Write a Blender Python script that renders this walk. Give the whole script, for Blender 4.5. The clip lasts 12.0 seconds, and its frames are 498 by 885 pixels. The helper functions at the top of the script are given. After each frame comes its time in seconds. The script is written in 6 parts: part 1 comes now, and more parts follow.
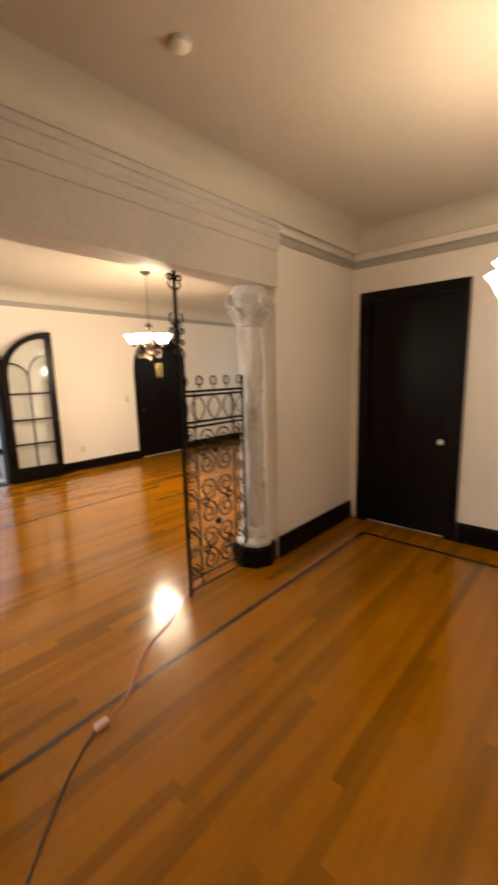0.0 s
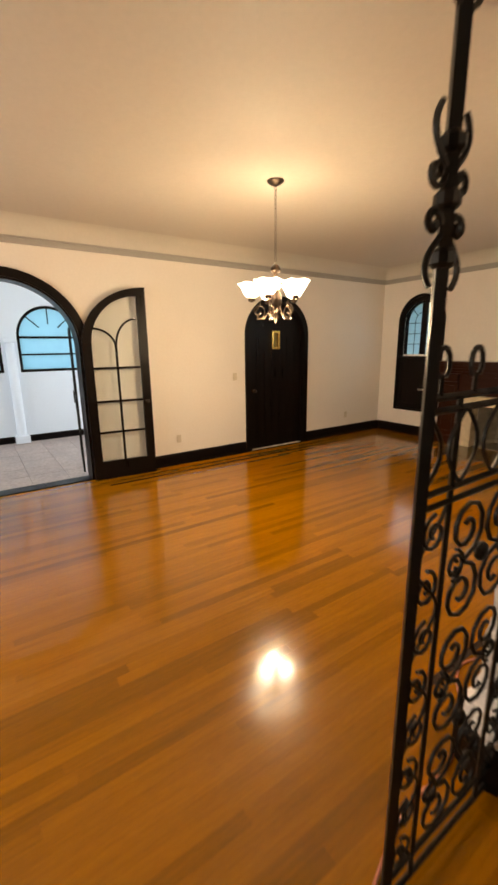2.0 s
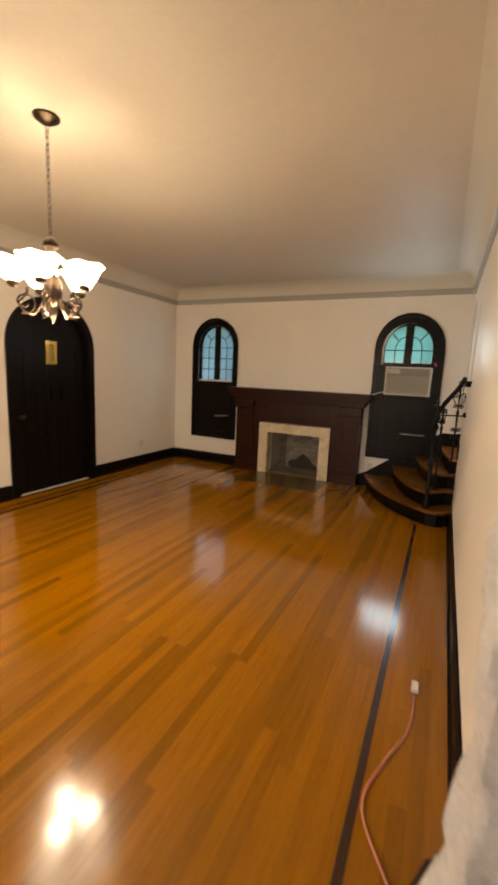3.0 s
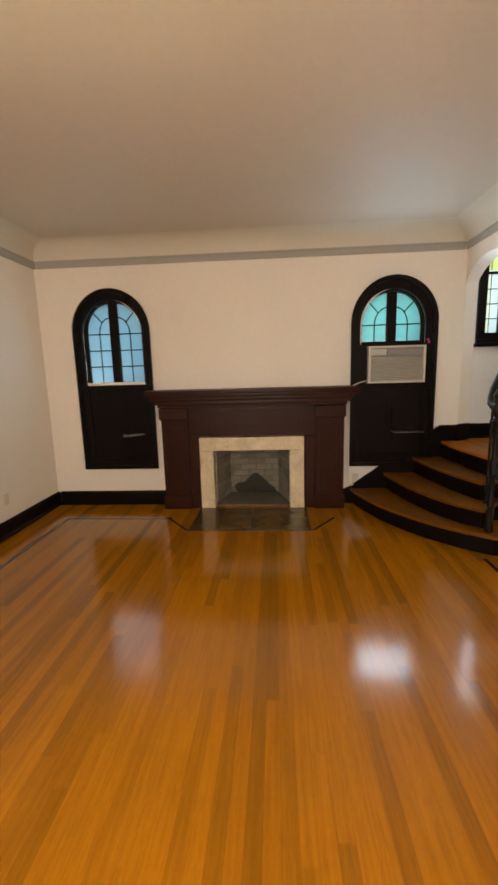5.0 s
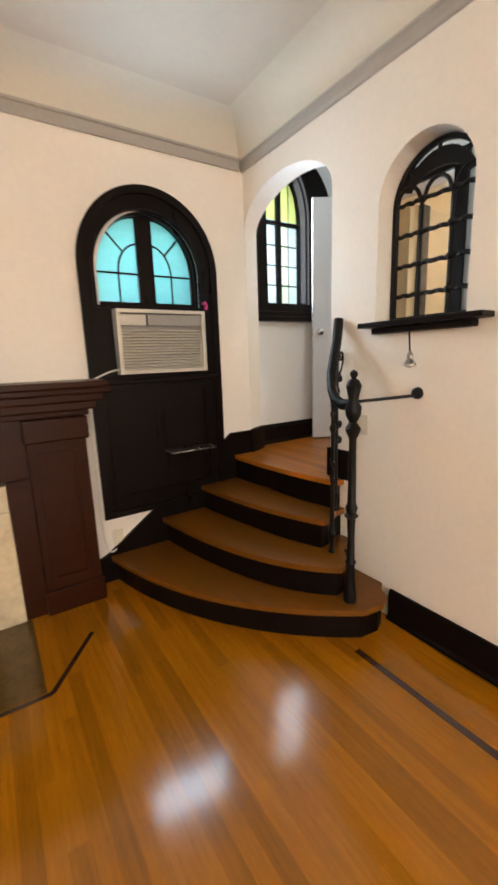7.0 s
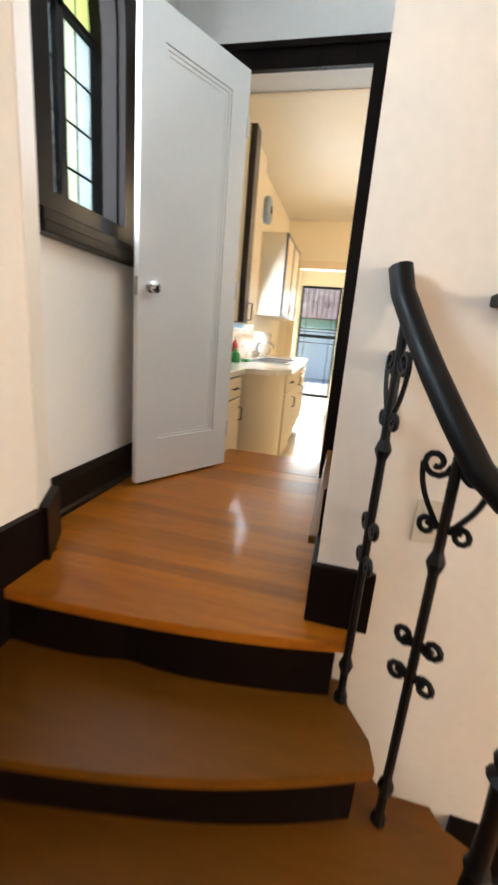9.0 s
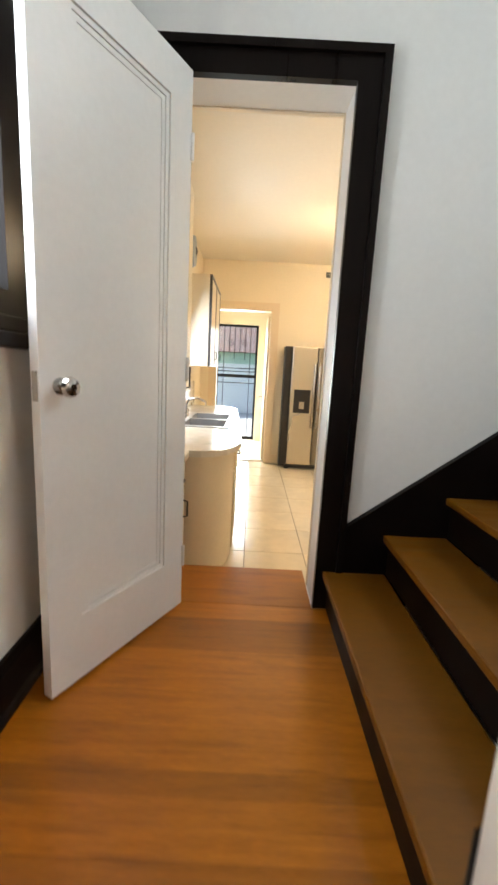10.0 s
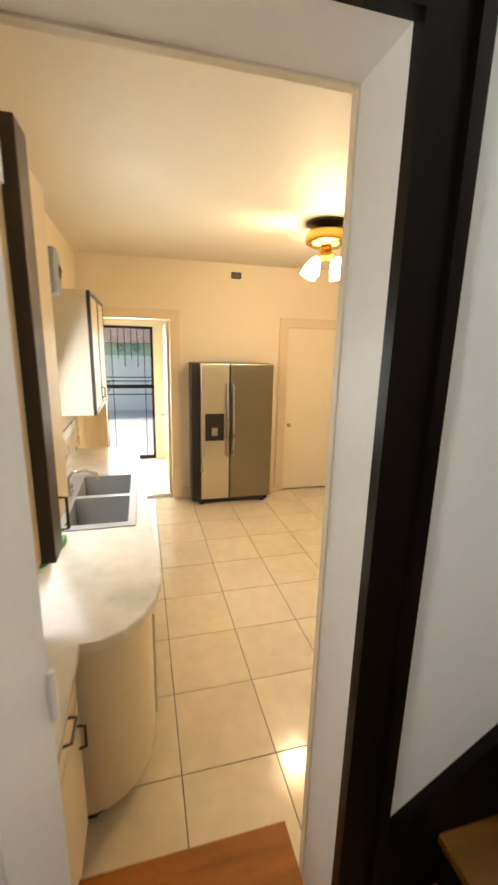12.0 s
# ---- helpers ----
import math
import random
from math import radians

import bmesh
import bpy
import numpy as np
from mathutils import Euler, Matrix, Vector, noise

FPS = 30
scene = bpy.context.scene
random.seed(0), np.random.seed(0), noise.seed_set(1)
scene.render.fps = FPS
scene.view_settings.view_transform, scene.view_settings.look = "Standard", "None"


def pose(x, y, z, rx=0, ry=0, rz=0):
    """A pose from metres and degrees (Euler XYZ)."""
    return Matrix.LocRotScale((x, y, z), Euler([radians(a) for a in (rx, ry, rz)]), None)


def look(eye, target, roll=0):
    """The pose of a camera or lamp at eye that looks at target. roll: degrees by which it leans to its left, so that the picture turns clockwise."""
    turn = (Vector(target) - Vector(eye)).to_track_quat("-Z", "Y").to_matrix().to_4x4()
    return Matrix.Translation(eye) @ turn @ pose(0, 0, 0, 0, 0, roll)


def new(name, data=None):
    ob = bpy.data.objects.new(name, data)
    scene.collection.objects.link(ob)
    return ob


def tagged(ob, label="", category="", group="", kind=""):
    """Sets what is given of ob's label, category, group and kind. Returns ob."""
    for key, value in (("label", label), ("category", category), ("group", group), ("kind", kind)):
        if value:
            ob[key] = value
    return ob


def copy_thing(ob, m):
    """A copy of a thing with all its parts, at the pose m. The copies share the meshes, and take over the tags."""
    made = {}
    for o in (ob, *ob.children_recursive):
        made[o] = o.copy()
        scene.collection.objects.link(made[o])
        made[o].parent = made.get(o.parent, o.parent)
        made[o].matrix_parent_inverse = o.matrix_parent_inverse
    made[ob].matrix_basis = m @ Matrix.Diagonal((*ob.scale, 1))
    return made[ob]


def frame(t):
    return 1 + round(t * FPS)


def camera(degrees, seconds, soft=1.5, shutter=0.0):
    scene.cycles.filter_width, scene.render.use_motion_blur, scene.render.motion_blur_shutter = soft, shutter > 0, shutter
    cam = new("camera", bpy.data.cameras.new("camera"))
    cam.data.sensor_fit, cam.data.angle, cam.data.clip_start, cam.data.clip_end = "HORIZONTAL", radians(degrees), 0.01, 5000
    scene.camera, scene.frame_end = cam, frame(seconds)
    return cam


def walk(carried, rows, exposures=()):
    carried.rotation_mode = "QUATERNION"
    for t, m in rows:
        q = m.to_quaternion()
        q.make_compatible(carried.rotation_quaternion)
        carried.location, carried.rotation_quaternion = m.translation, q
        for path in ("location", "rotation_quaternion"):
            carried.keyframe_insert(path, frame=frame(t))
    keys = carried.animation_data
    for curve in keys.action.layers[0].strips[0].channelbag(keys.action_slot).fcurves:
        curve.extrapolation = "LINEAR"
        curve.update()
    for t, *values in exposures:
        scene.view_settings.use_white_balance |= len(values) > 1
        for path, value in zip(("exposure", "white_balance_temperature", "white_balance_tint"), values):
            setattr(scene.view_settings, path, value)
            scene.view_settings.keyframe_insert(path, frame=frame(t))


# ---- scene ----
cam = camera(63.4, 12.0, soft=2.8, shutter=0.35)
PATH = [
    (0, (1.493, -1.362, 1.686), (0.179, 0.107, 1.344), -1.5),
    (0.5, (0.996, -1.125, 1.675), (-0.648, -0.03, 1.365), -0.9),
    (1, (0.547, -0.891, 1.683), (-1.118, 0.14, 1.28), 0.2),
    (1.5, (0.116, -0.664, 1.728), (-1.461, 0.469, 1.251), 1.1),
    (2, (-0.273, -0.350, 1.675), (-1.886, 0.740, 1.214), -0.8),
    (2.5, (-0.725, -0.021, 1.638), (-2.125, 1.30, 1.127), 1.0),
    (3, (-1.042, 0.188, 1.616), (-1.889, 1.969, 1.284), 2.6),
    (3.2, (-1.216, 0.328, 1.589), (-2.005, 2.149, 1.34), 0.8),
    (4.8, (-2.827, 1.569, 1.584), (-3.029, 3.529, 1.242), -2.1),
    (5, (-2.896, 1.774, 1.589), (-3.029, 3.739, 1.241), -1.6),
    (5.5, (-2.852, 2.239, 1.609), (-2.901, 4.211, 1.279), -1.9),
    (6, (-2.791, 2.782, 1.6), (-2.581, 4.74, 1.251), -0.8),
    (6.5, (-2.748, 3.322, 1.507), (-1.904, 5.086, 1.086), 2.3),
    (6.7, (-2.682, 3.497, 1.498), (-1.757, 5.223, 1.093), 0.2),
    (8.3, (-2.248, 5.053, 1.451), (-0.585, 6.054, 0.968), 0.3),
    (8.5, (-2.138, 5.204, 1.465), (-0.421, 6.122, 1.01), 0.8),
    (9, (-1.853, 5.584, 1.516), (0.036, 6.004, 1.009), 4.9),
    (9.5, (-1.47, 5.799, 1.567), (0.493, 5.863, 1.193), 6.3),
    (10, (-1.172, 5.984, 1.766), (0.797, 5.978, 1.41), 3.0),
    (10.5, (-0.952, 6.053, 1.919), (0.994, 5.911, 1.477), 1.9),
    (11, (-0.686, 6.036, 2.046), (1.261, 5.842, 1.635), 3.5),
    (11.5, (-0.423, 6.082, 2.163), (1.508, 5.783, 1.737), 1.8),
    (12, (-0.166, 6.078, 2.305), (1.715, 5.576, 1.845), 1.3),
]
walk(cam, [(t, look(eye, target, roll)) for t, eye, target, roll in PATH], [(0, 0.52, 6400, 10), (1.5, 0.35, 6700, 10), (2.6, 0.05, 7100, 10), (3.2, 0.05, 6500, 10), (4.8, 0.36, 6200, 10), (6.7, 0.78, 5950, 10), (8.3, 1.3, 5950, 10), (9.5, 1.12, 6050, 11), (10.5, 1.22, 6550, 12), (12, 0.85, 6900, 12)])

# ---- world and large lights ----
world = bpy.data.worlds.new("sky")
scene.world = world
world.use_nodes = True
wn = world.node_tree
sky = wn.nodes.new("ShaderNodeTexSky")
sky.sky_type, sky.sun_disc = "NISHITA", False
sky.sun_elevation, sky.sun_rotation = radians(48.6), radians(70.7)
wn.links.new(sky.outputs[0], wn.nodes["Background"].inputs[0])
wn.nodes["Background"].inputs[1].default_value = 0.15
sun = new("sun", bpy.data.lights.new("sun", "SUN"))
sun.data.energy, sun.data.angle, sun.data.color = 4.0, radians(12), (1, 0.96, 0.9)
sun.matrix_world = look((20, 7, 24), (0, 0, 0))


def point_lamp(name, x, y, z, watts, colour, radius):
    lamp = new(name, bpy.data.lights.new(name, "POINT"))
    lamp.data.energy, lamp.data.color, lamp.data.shadow_soft_size = watts, colour, radius
    lamp.location = (x, y, z)
    return lamp


WARM = (1.0, 0.765, 0.48)
point_lamp("chandelier_light", -3.32, 2.02, 2.38, 6, WARM, 0.22)
for k in range(3):
    point_lamp("chandelier_light_low", -3.32 + 0.13 * math.cos(2.1 * k + 0.6), 2.02 + 0.13 * math.sin(2.1 * k + 0.6), 1.83, 26, WARM, 0.06)
point_lamp("dining_light", 1.36, 0.80, 2.22, 25, (1.0, 0.76, 0.52), 0.10)
point_lamp("kitchen_light", 3.05, 4.62, 2.80, 25, (1.0, 0.76, 0.48), 0.08)


def window_light(name, eye, target, w, h, watts, colour):
    lamp = new(name, bpy.data.lights.new(name, "AREA"))
    lamp.data.shape, lamp.data.size, lamp.data.size_y = "RECTANGLE", w, h
    lamp.data.energy, lamp.data.color = watts, colour
    lamp.matrix_world = look(eye, target)
    return lamp


# sky light in the window openings, some of them unseen and added
# added at the stair head to light the landing; its window is unseen
window_light("window_light_upstairs", (-0.08, 3.05, 4.55), (0.0, 6.0, 1.4), 0.9, 1.0, 16, (0.88, 0.98, 0.95))
window_light("window_light_landing", (-0.30, 6.87, 2.46), (-0.30, 5.0, 2.46), 0.46, 1.05, 3, (0.95, 0.98, 1.0))
window_light("window_light_sunroom", (-9.02, 0.3, 1.85), (-5.0, 0.3, 1.85), 5.2, 1.3, 32, (0.75, 0.92, 1.0))
# two lamps in added, unseen side windows brighten the sunroom
window_light("window_light_sunroom_south", (-7.3, -3.37, 1.9), (-7.3, 0.0, 1.2), 2.2, 1.4, 75, (0.82, 0.92, 1.0))
window_light("window_light_sunroom_north", (-7.3, 3.37, 1.9), (-7.3, 0.0, 1.2), 2.2, 1.4, 75, (0.82, 0.92, 1.0))
# unseen south window, added to brighten the living floor and fireplace wall
window_light("window_light_living", (-3.3, -2.96, 1.65), (-3.3, 2.0, 0.9), 2.5, 1.5, 88, (1.0, 0.865, 0.72))
window_light("window_light_back_door", (6.70, 6.30, 1.6), (3.0, 6.0, 0.6), 0.7, 1.8, 30, (0.9, 1.0, 0.97))

window_light("window_light_niche_west", (-4.77, 6.44, 1.95), (-4.7, 3.0, 1.2), 0.6, 0.8, 1.5, (0.80, 0.92, 1.0))
window_light("window_light_niche_east", (-1.58, 6.44, 2.12), (-1.8, 4.6, 2.35), 0.6, 0.45, 7, (0.76, 0.92, 1.0))
window_light("window_light_landing_sash", (-0.30, 6.73, 2.44), (-0.30, 5.0, 2.44), 0.42, 0.95, 6, (0.95, 0.98, 1.0))
window_light("window_light_glass_west", (-4.76, 6.70, 1.96), (-4.76, 3.0, 1.96), 0.64, 0.86, 0.8, (0.85, 0.94, 1.0))
window_light("window_light_glass_east", (-1.59, 6.70, 2.13), (-1.59, 3.0, 2.13), 0.62, 0.52, 0.9, (0.85, 1.0, 0.98))
window_light("window_light_kitchen", (2.40, 6.70, 2.05), (2.4, 4.0, 1.0), 0.9, 0.8, 10, (0.88, 0.95, 1.0))

# ---- materials ----
def mat(name, colour, rough=0.5, metal=0.0, vary=0.12, scale=6.0, grain=60.0, bump=0.05, stretch=(1, 1, 1), coat=0.0,
        rand=0.0, island=False, spec=0.5, stain=0.0, stain_colour=(0.1, 0.08, 0.06)):
    """A painted or natural surface: base colour varied at two scales, fine relief, gloss that wanders."""
    m = bpy.data.materials.new(name)
    m.use_nodes = True
    n, l = m.node_tree.nodes, m.node_tree.links
    b = n["Principled BSDF"]
    b.inputs["Metallic"].default_value = metal
    b.inputs["Specular IOR Level"].default_value = spec
    b.inputs["Coat Weight"].default_value = coat
    b.inputs["Coat Roughness"].default_value = 0.09
    co = n.new("ShaderNodeTexCoord")
    mp = n.new("ShaderNodeMapping")
    mp.inputs["Scale"].default_value = stretch
    l.new(co.outputs["Object"], mp.inputs[0])
    big, small = n.new("ShaderNodeTexNoise"), n.new("ShaderNodeTexNoise")
    big.inputs["Scale"].default_value, big.inputs["Detail"].default_value = scale, 4
    small.inputs["Scale"].default_value, small.inputs["Detail"].default_value = grain, 5
    vec = mp.outputs[0]
    if rand:
        info = n.new("ShaderNodeNewGeometry" if island else "ShaderNodeObjectInfo")
        rnd = info.outputs["Random Per Island" if island else "Random"]
        sh = n.new("ShaderNodeVectorMath")
        sh.operation = "MULTIPLY_ADD"
        cmb = n.new("ShaderNodeCombineXYZ")
        for k in range(3):
            l.new(rnd, cmb.inputs[k])
        l.new(cmb.outputs[0], sh.inputs[0])
        sh.inputs[1].default_value = (37, 53, 19)
        l.new(vec, sh.inputs[2])
        vec = sh.outputs[0]
    l.new(vec, big.inputs[0])
    l.new(vec, small.inputs[0])
    mix = n.new("ShaderNodeMath")
    mix.operation = "MULTIPLY_ADD"
    l.new(small.outputs[0], mix.inputs[0])
    mix.inputs[1].default_value = 0.5
    half = n.new("ShaderNodeMath")
    half.operation = "MULTIPLY"
    half.inputs[1].default_value = 0.5
    l.new(big.outputs[0], half.inputs[0])
    l.new(half.outputs[0], mix.inputs[2])
    ramp = n.new("ShaderNodeMapRange")
    ramp.inputs[1].default_value, ramp.inputs[2].default_value = 0.3, 0.7
    ramp.inputs[3].default_value, ramp.inputs[4].default_value = 1 - vary, 1 + vary
    l.new(mix.outputs[0], ramp.inputs[0])
    value = ramp.outputs[0]
    if rand:
        rr = n.new("ShaderNodeMapRange")
        rr.inputs[3].default_value, rr.inputs[4].default_value = 1 + rand * 0.35, 1 - rand * 2.2
        few = n.new("ShaderNodeMath")
        few.operation = "POWER"
        few.inputs[1].default_value = 2.5
        l.new(rnd, few.inputs[0])
        l.new(few.outputs[0], rr.inputs[0])
        mul = n.new("ShaderNodeMath")
        mul.operation = "MULTIPLY"
        l.new(rr.outputs[0], mul.inputs[0])
        l.new(value, mul.inputs[1])
        value = mul.outputs[0]
    col = n.new("ShaderNodeVectorMath")
    col.operation = "SCALE"
    col.inputs[0].default_value = colour
    l.new(value, col.inputs["Scale"])
    out = col.outputs[0]
    if stain:
        sn = n.new("ShaderNodeTexNoise")
        sn.inputs["Scale"].default_value, sn.inputs["Detail"].default_value = scale * 0.7, 8
        l.new(mp.outputs[0], sn.inputs[0])
        sr = n.new("ShaderNodeMapRange")
        sr.inputs[1].default_value, sr.inputs[2].default_value, sr.inputs[4].default_value = 0.56, 0.75, stain
        l.new(sn.outputs[0], sr.inputs[0])
        mx = n.new("ShaderNodeMix")
        mx.data_type = "RGBA"
        l.new(sr.outputs[0], mx.inputs[0])
        l.new(out, mx.inputs[6])
        mx.inputs[7].default_value = (*stain_colour, 1)
        out = mx.outputs[2]
    l.new(out, b.inputs["Base Color"])
    rg = n.new("ShaderNodeMapRange")
    rg.inputs[1].default_value, rg.inputs[2].default_value = 0.3, 0.7
    rg.inputs[3].default_value, rg.inputs[4].default_value = max(0.02, rough * 0.8), min(1, rough * 1.2)
    l.new(big.outputs[0], rg.inputs[0])
    l.new(rg.outputs[0], b.inputs["Roughness"])
    if bump:
        bp = n.new("ShaderNodeBump")
        bp.inputs["Strength"].default_value, bp.inputs["Distance"].default_value = bump, 0.004
        l.new(mix.outputs[0], bp.inputs["Height"])
        l.new(bp.outputs[0], b.inputs["Normal"])
    return m


def glass_sheet(name, colour, milky, rough=0.1, wobble=0.0):
    """Window glass: clear, or milky leaded glass that glows with the daylight behind it."""
    m = bpy.data.materials.new(name)
    m.use_nodes = True
    n, l = m.node_tree.nodes, m.node_tree.links
    n.remove(n["Principled BSDF"])
    tr, tl, gl = n.new("ShaderNodeBsdfTransparent"), n.new("ShaderNodeBsdfTranslucent"), n.new("ShaderNodeBsdfGlossy")
    mottle = n.new("ShaderNodeTexNoise")
    mottle.inputs["Scale"].default_value, mottle.inputs["Detail"].default_value = 5, 4
    mx = n.new("ShaderNodeMix")
    mx.data_type = "RGBA"
    l.new(mottle.outputs[0], mx.inputs[0])
    mx.inputs[6].default_value = (*[c * (1 - wobble) for c in colour], 1)
    mx.inputs[7].default_value = (*[min(1, c * (1 + wobble)) for c in colour], 1)
    l.new(mx.outputs[2], tr.inputs[0])
    l.new(mx.outputs[2], tl.inputs[0])
    a, b = n.new("ShaderNodeMixShader"), n.new("ShaderNodeMixShader")
    a.inputs[0].default_value = milky
    l.new(tr.outputs[0], a.inputs[1])
    l.new(tl.outputs[0], a.inputs[2])
    fr = n.new("ShaderNodeFresnel")
    l.new(fr.outputs[0], b.inputs[0])
    gl.inputs["Roughness"].default_value = rough
    l.new(a.outputs[0], b.inputs[1])
    l.new(gl.outputs[0], b.inputs[2])
    l.new(b.outputs[0], n["Material Output"].inputs[0])
    return m


def lit(name, colour, strength):
    m = bpy.data.materials.new(name)
    m.use_nodes = True
    b = m.node_tree.nodes["Principled BSDF"]
    b.inputs["Base Color"].default_value = (*colour, 1)
    b.inputs["Emission Color"].default_value = (*colour, 1)
    b.inputs["Emission Strength"].default_value = strength
    return m


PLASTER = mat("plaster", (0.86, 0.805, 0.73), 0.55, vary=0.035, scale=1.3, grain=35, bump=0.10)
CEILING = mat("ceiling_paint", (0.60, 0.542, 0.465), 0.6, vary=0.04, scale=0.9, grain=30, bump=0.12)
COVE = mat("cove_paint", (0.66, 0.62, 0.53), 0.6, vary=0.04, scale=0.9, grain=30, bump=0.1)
TRIM_GREY = mat("grey_trim_paint", (0.40, 0.375, 0.34), 0.5, vary=0.05, scale=3, grain=40, bump=0.06)
BEAM = mat("beam_paint", (0.63, 0.59, 0.555), 0.55, vary=0.10, scale=2, grain=30, bump=0.12)
STONE = mat("whitewashed_stone", (0.66, 0.64, 0.62), 0.75, vary=0.16, scale=9, grain=50, bump=0.6, stain=0.55, stain_colour=(0.33, 0.32, 0.31))
COOL_PLASTER = mat("stairwell_plaster", (0.81, 0.805, 0.79), 0.5, vary=0.03, scale=1.5, grain=40, bump=0.08)
DARK = mat("dark_stained_wood", (0.0065, 0.004, 0.0032), 0.33, vary=0.3, scale=4, grain=40, bump=0.03, stretch=(3, 3, 0.4), spec=0.12)
DARK_FLAT = mat("dark_painted_base", (0.006, 0.0035, 0.0028), 0.42, spec=0.10, vary=0.3, scale=5, grain=60, bump=0.05)
MAHOGANY = mat("mahogany", (0.032, 0.0080, 0.0022), 0.36, vary=0.3, scale=3, grain=30, bump=0.03, stretch=(0.5, 3, 5), spec=0.15)
OAK = mat("oak_strip", (0.33, 0.127, 0.001), 0.17, vary=0.22, scale=9, grain=70, bump=0.008, stretch=(7, 0.35, 3), coat=0.28, rand=0.16, spec=0.35, stain=0.25, stain_colour=(0.14, 0.042, 0.001))
OAK_FAR = mat("oak_strip_far", (0.33, 0.127, 0.001), 0.17, vary=0.22, scale=9, grain=70, bump=0.008, stretch=(7, 0.35, 3), coat=0.28, rand=0.16, spec=0.35, stain=0.25, stain_colour=(0.14, 0.042, 0.001), island=True)
OAK_EDGE = mat("walnut_inlay", (0.045, 0.016, 0.007), 0.22, vary=0.25, scale=8, grain=60, bump=0.02, stretch=(5, 0.4, 3), coat=0.5)
TREAD = mat("stair_tread_wood", (0.155, 0.057, 0.003), 0.38, stain=0.3, stain_colour=(0.09, 0.032, 0.003), vary=0.22, scale=5, grain=50, bump=0.006, stretch=(5, 0.5, 3), spec=0.35)
LANDING = mat("landing_strip", (0.41, 0.134, 0.006), 0.36, spec=0.3, stain=0.45, stain_colour=(0.10, 0.032, 0.006), vary=0.25, scale=7, grain=60, bump=0.006, stretch=(6, 0.5, 3), coat=0.3, rand=0.2)
MARBLE = mat("cream_marble", (0.66, 0.56, 0.38), 0.3, vary=0.2, scale=7, grain=30, bump=0.04, stain=0.35, stain_colour=(0.30, 0.19, 0.09))
FIREBRICK = mat("firebrick", (0.25, 0.225, 0.175), 0.9, vary=0.2, scale=6, grain=50, bump=0.4, rand=0.15, stain=0.6, stain_colour=(0.06, 0.055, 0.05))
SOOT = mat("sooty_mortar", (0.15, 0.135, 0.105), 0.95, vary=0.3, scale=6, grain=40, bump=0.4)
SOOT_BLACK = mat("soot_black", (0.045, 0.038, 0.028), 0.95, vary=0.35, scale=9, grain=40, bump=0.5)
HEARTH = mat("hearth_slate", (0.105, 0.060, 0.013), 0.2, vary=0.3, scale=6, grain=40, bump=0.1, rand=0.15, stain=0.5, stain_colour=(0.10, 0.05, 0.015))
IRON = mat("wrought_iron", (0.006, 0.0055, 0.0055), 0.45, metal=0.2, spec=0.3, vary=0.4, scale=20, grain=90, bump=0.15)
BRONZE = mat("dark_bronze", (0.05, 0.035, 0.025), 0.35, metal=0.9, vary=0.3, scale=20, grain=80, bump=0.05)
NICKEL = mat("brushed_nickel", (0.45, 0.42, 0.38), 0.3, metal=1.0, vary=0.1, scale=20, grain=80, bump=0.02)
CHROME = mat("chrome", (0.62, 0.60, 0.58), 0.12, metal=1.0, vary=0.05, scale=20, grain=80, bump=0.0)
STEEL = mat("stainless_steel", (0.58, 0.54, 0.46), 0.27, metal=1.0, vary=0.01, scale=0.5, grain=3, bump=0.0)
# same steel, the right door's darker reflection put into its colour
STEEL_SHADE = mat("shaded_steel", (0.27, 0.24, 0.19), 0.33, metal=1.0, vary=0.03, scale=0.6, grain=4, bump=0.0)
SINK_STEEL = mat("sink_steel", (0.36, 0.36, 0.36), 0.42, metal=0.45, vary=0.08, scale=6, grain=90, bump=0.02)
BLACK = mat("black_plastic", (0.012, 0.012, 0.013), 0.35, vary=0.2, scale=10, grain=60, bump=0.03)
AC_PLASTIC = mat("beige_plastic", (0.60, 0.57, 0.50), 0.5, vary=0.05, scale=6, grain=60, bump=0.03)
AC_DARK = mat("louvre_shade_plastic", (0.30, 0.29, 0.27), 0.55, vary=0.08, scale=6, grain=60, bump=0.03)
WHITE_PAINT = mat("white_door_paint", (0.84, 0.845, 0.85), 0.35, vary=0.03, scale=2, grain=50, bump=0.06)
WHITE_PLASTIC = mat("white_plastic", (0.75, 0.73, 0.68), 0.4, vary=0.04, scale=8, grain=60, bump=0.02)
IVORY = mat("ivory_plate", (0.66, 0.60, 0.48), 0.45, vary=0.06, scale=10, grain=60, bump=0.02)
KITCHEN_WALL = mat("kitchen_plaster", (0.80, 0.70, 0.53), 0.55, vary=0.03, scale=1.5, grain=40, bump=0.06)
KITCHEN_CEILING = mat("kitchen_ceiling_paint", (0.76, 0.70, 0.60), 0.6, vary=0.03, scale=1.0, grain=30, bump=0.08)
KITCHEN_TRIM = mat("kitchen_cream_trim", (0.74, 0.60, 0.42), 0.45, vary=0.04, scale=3, grain=50, bump=0.04)
CABINET = mat("cream_cabinet_paint", (0.72, 0.63, 0.48), 0.4, vary=0.04, scale=3, grain=50, bump=0.03)
CABINET_EDGE = mat("cabinet_dark_edge", (0.025, 0.017, 0.013), 0.4, vary=0.3, scale=5, grain=60, bump=0.04)
COUNTER = mat("marble_laminate", (0.76, 0.73, 0.66), 0.18, vary=0.10, scale=3.5, grain=14, bump=0.0, stain=0.6, stain_colour=(0.36, 0.38, 0.32))
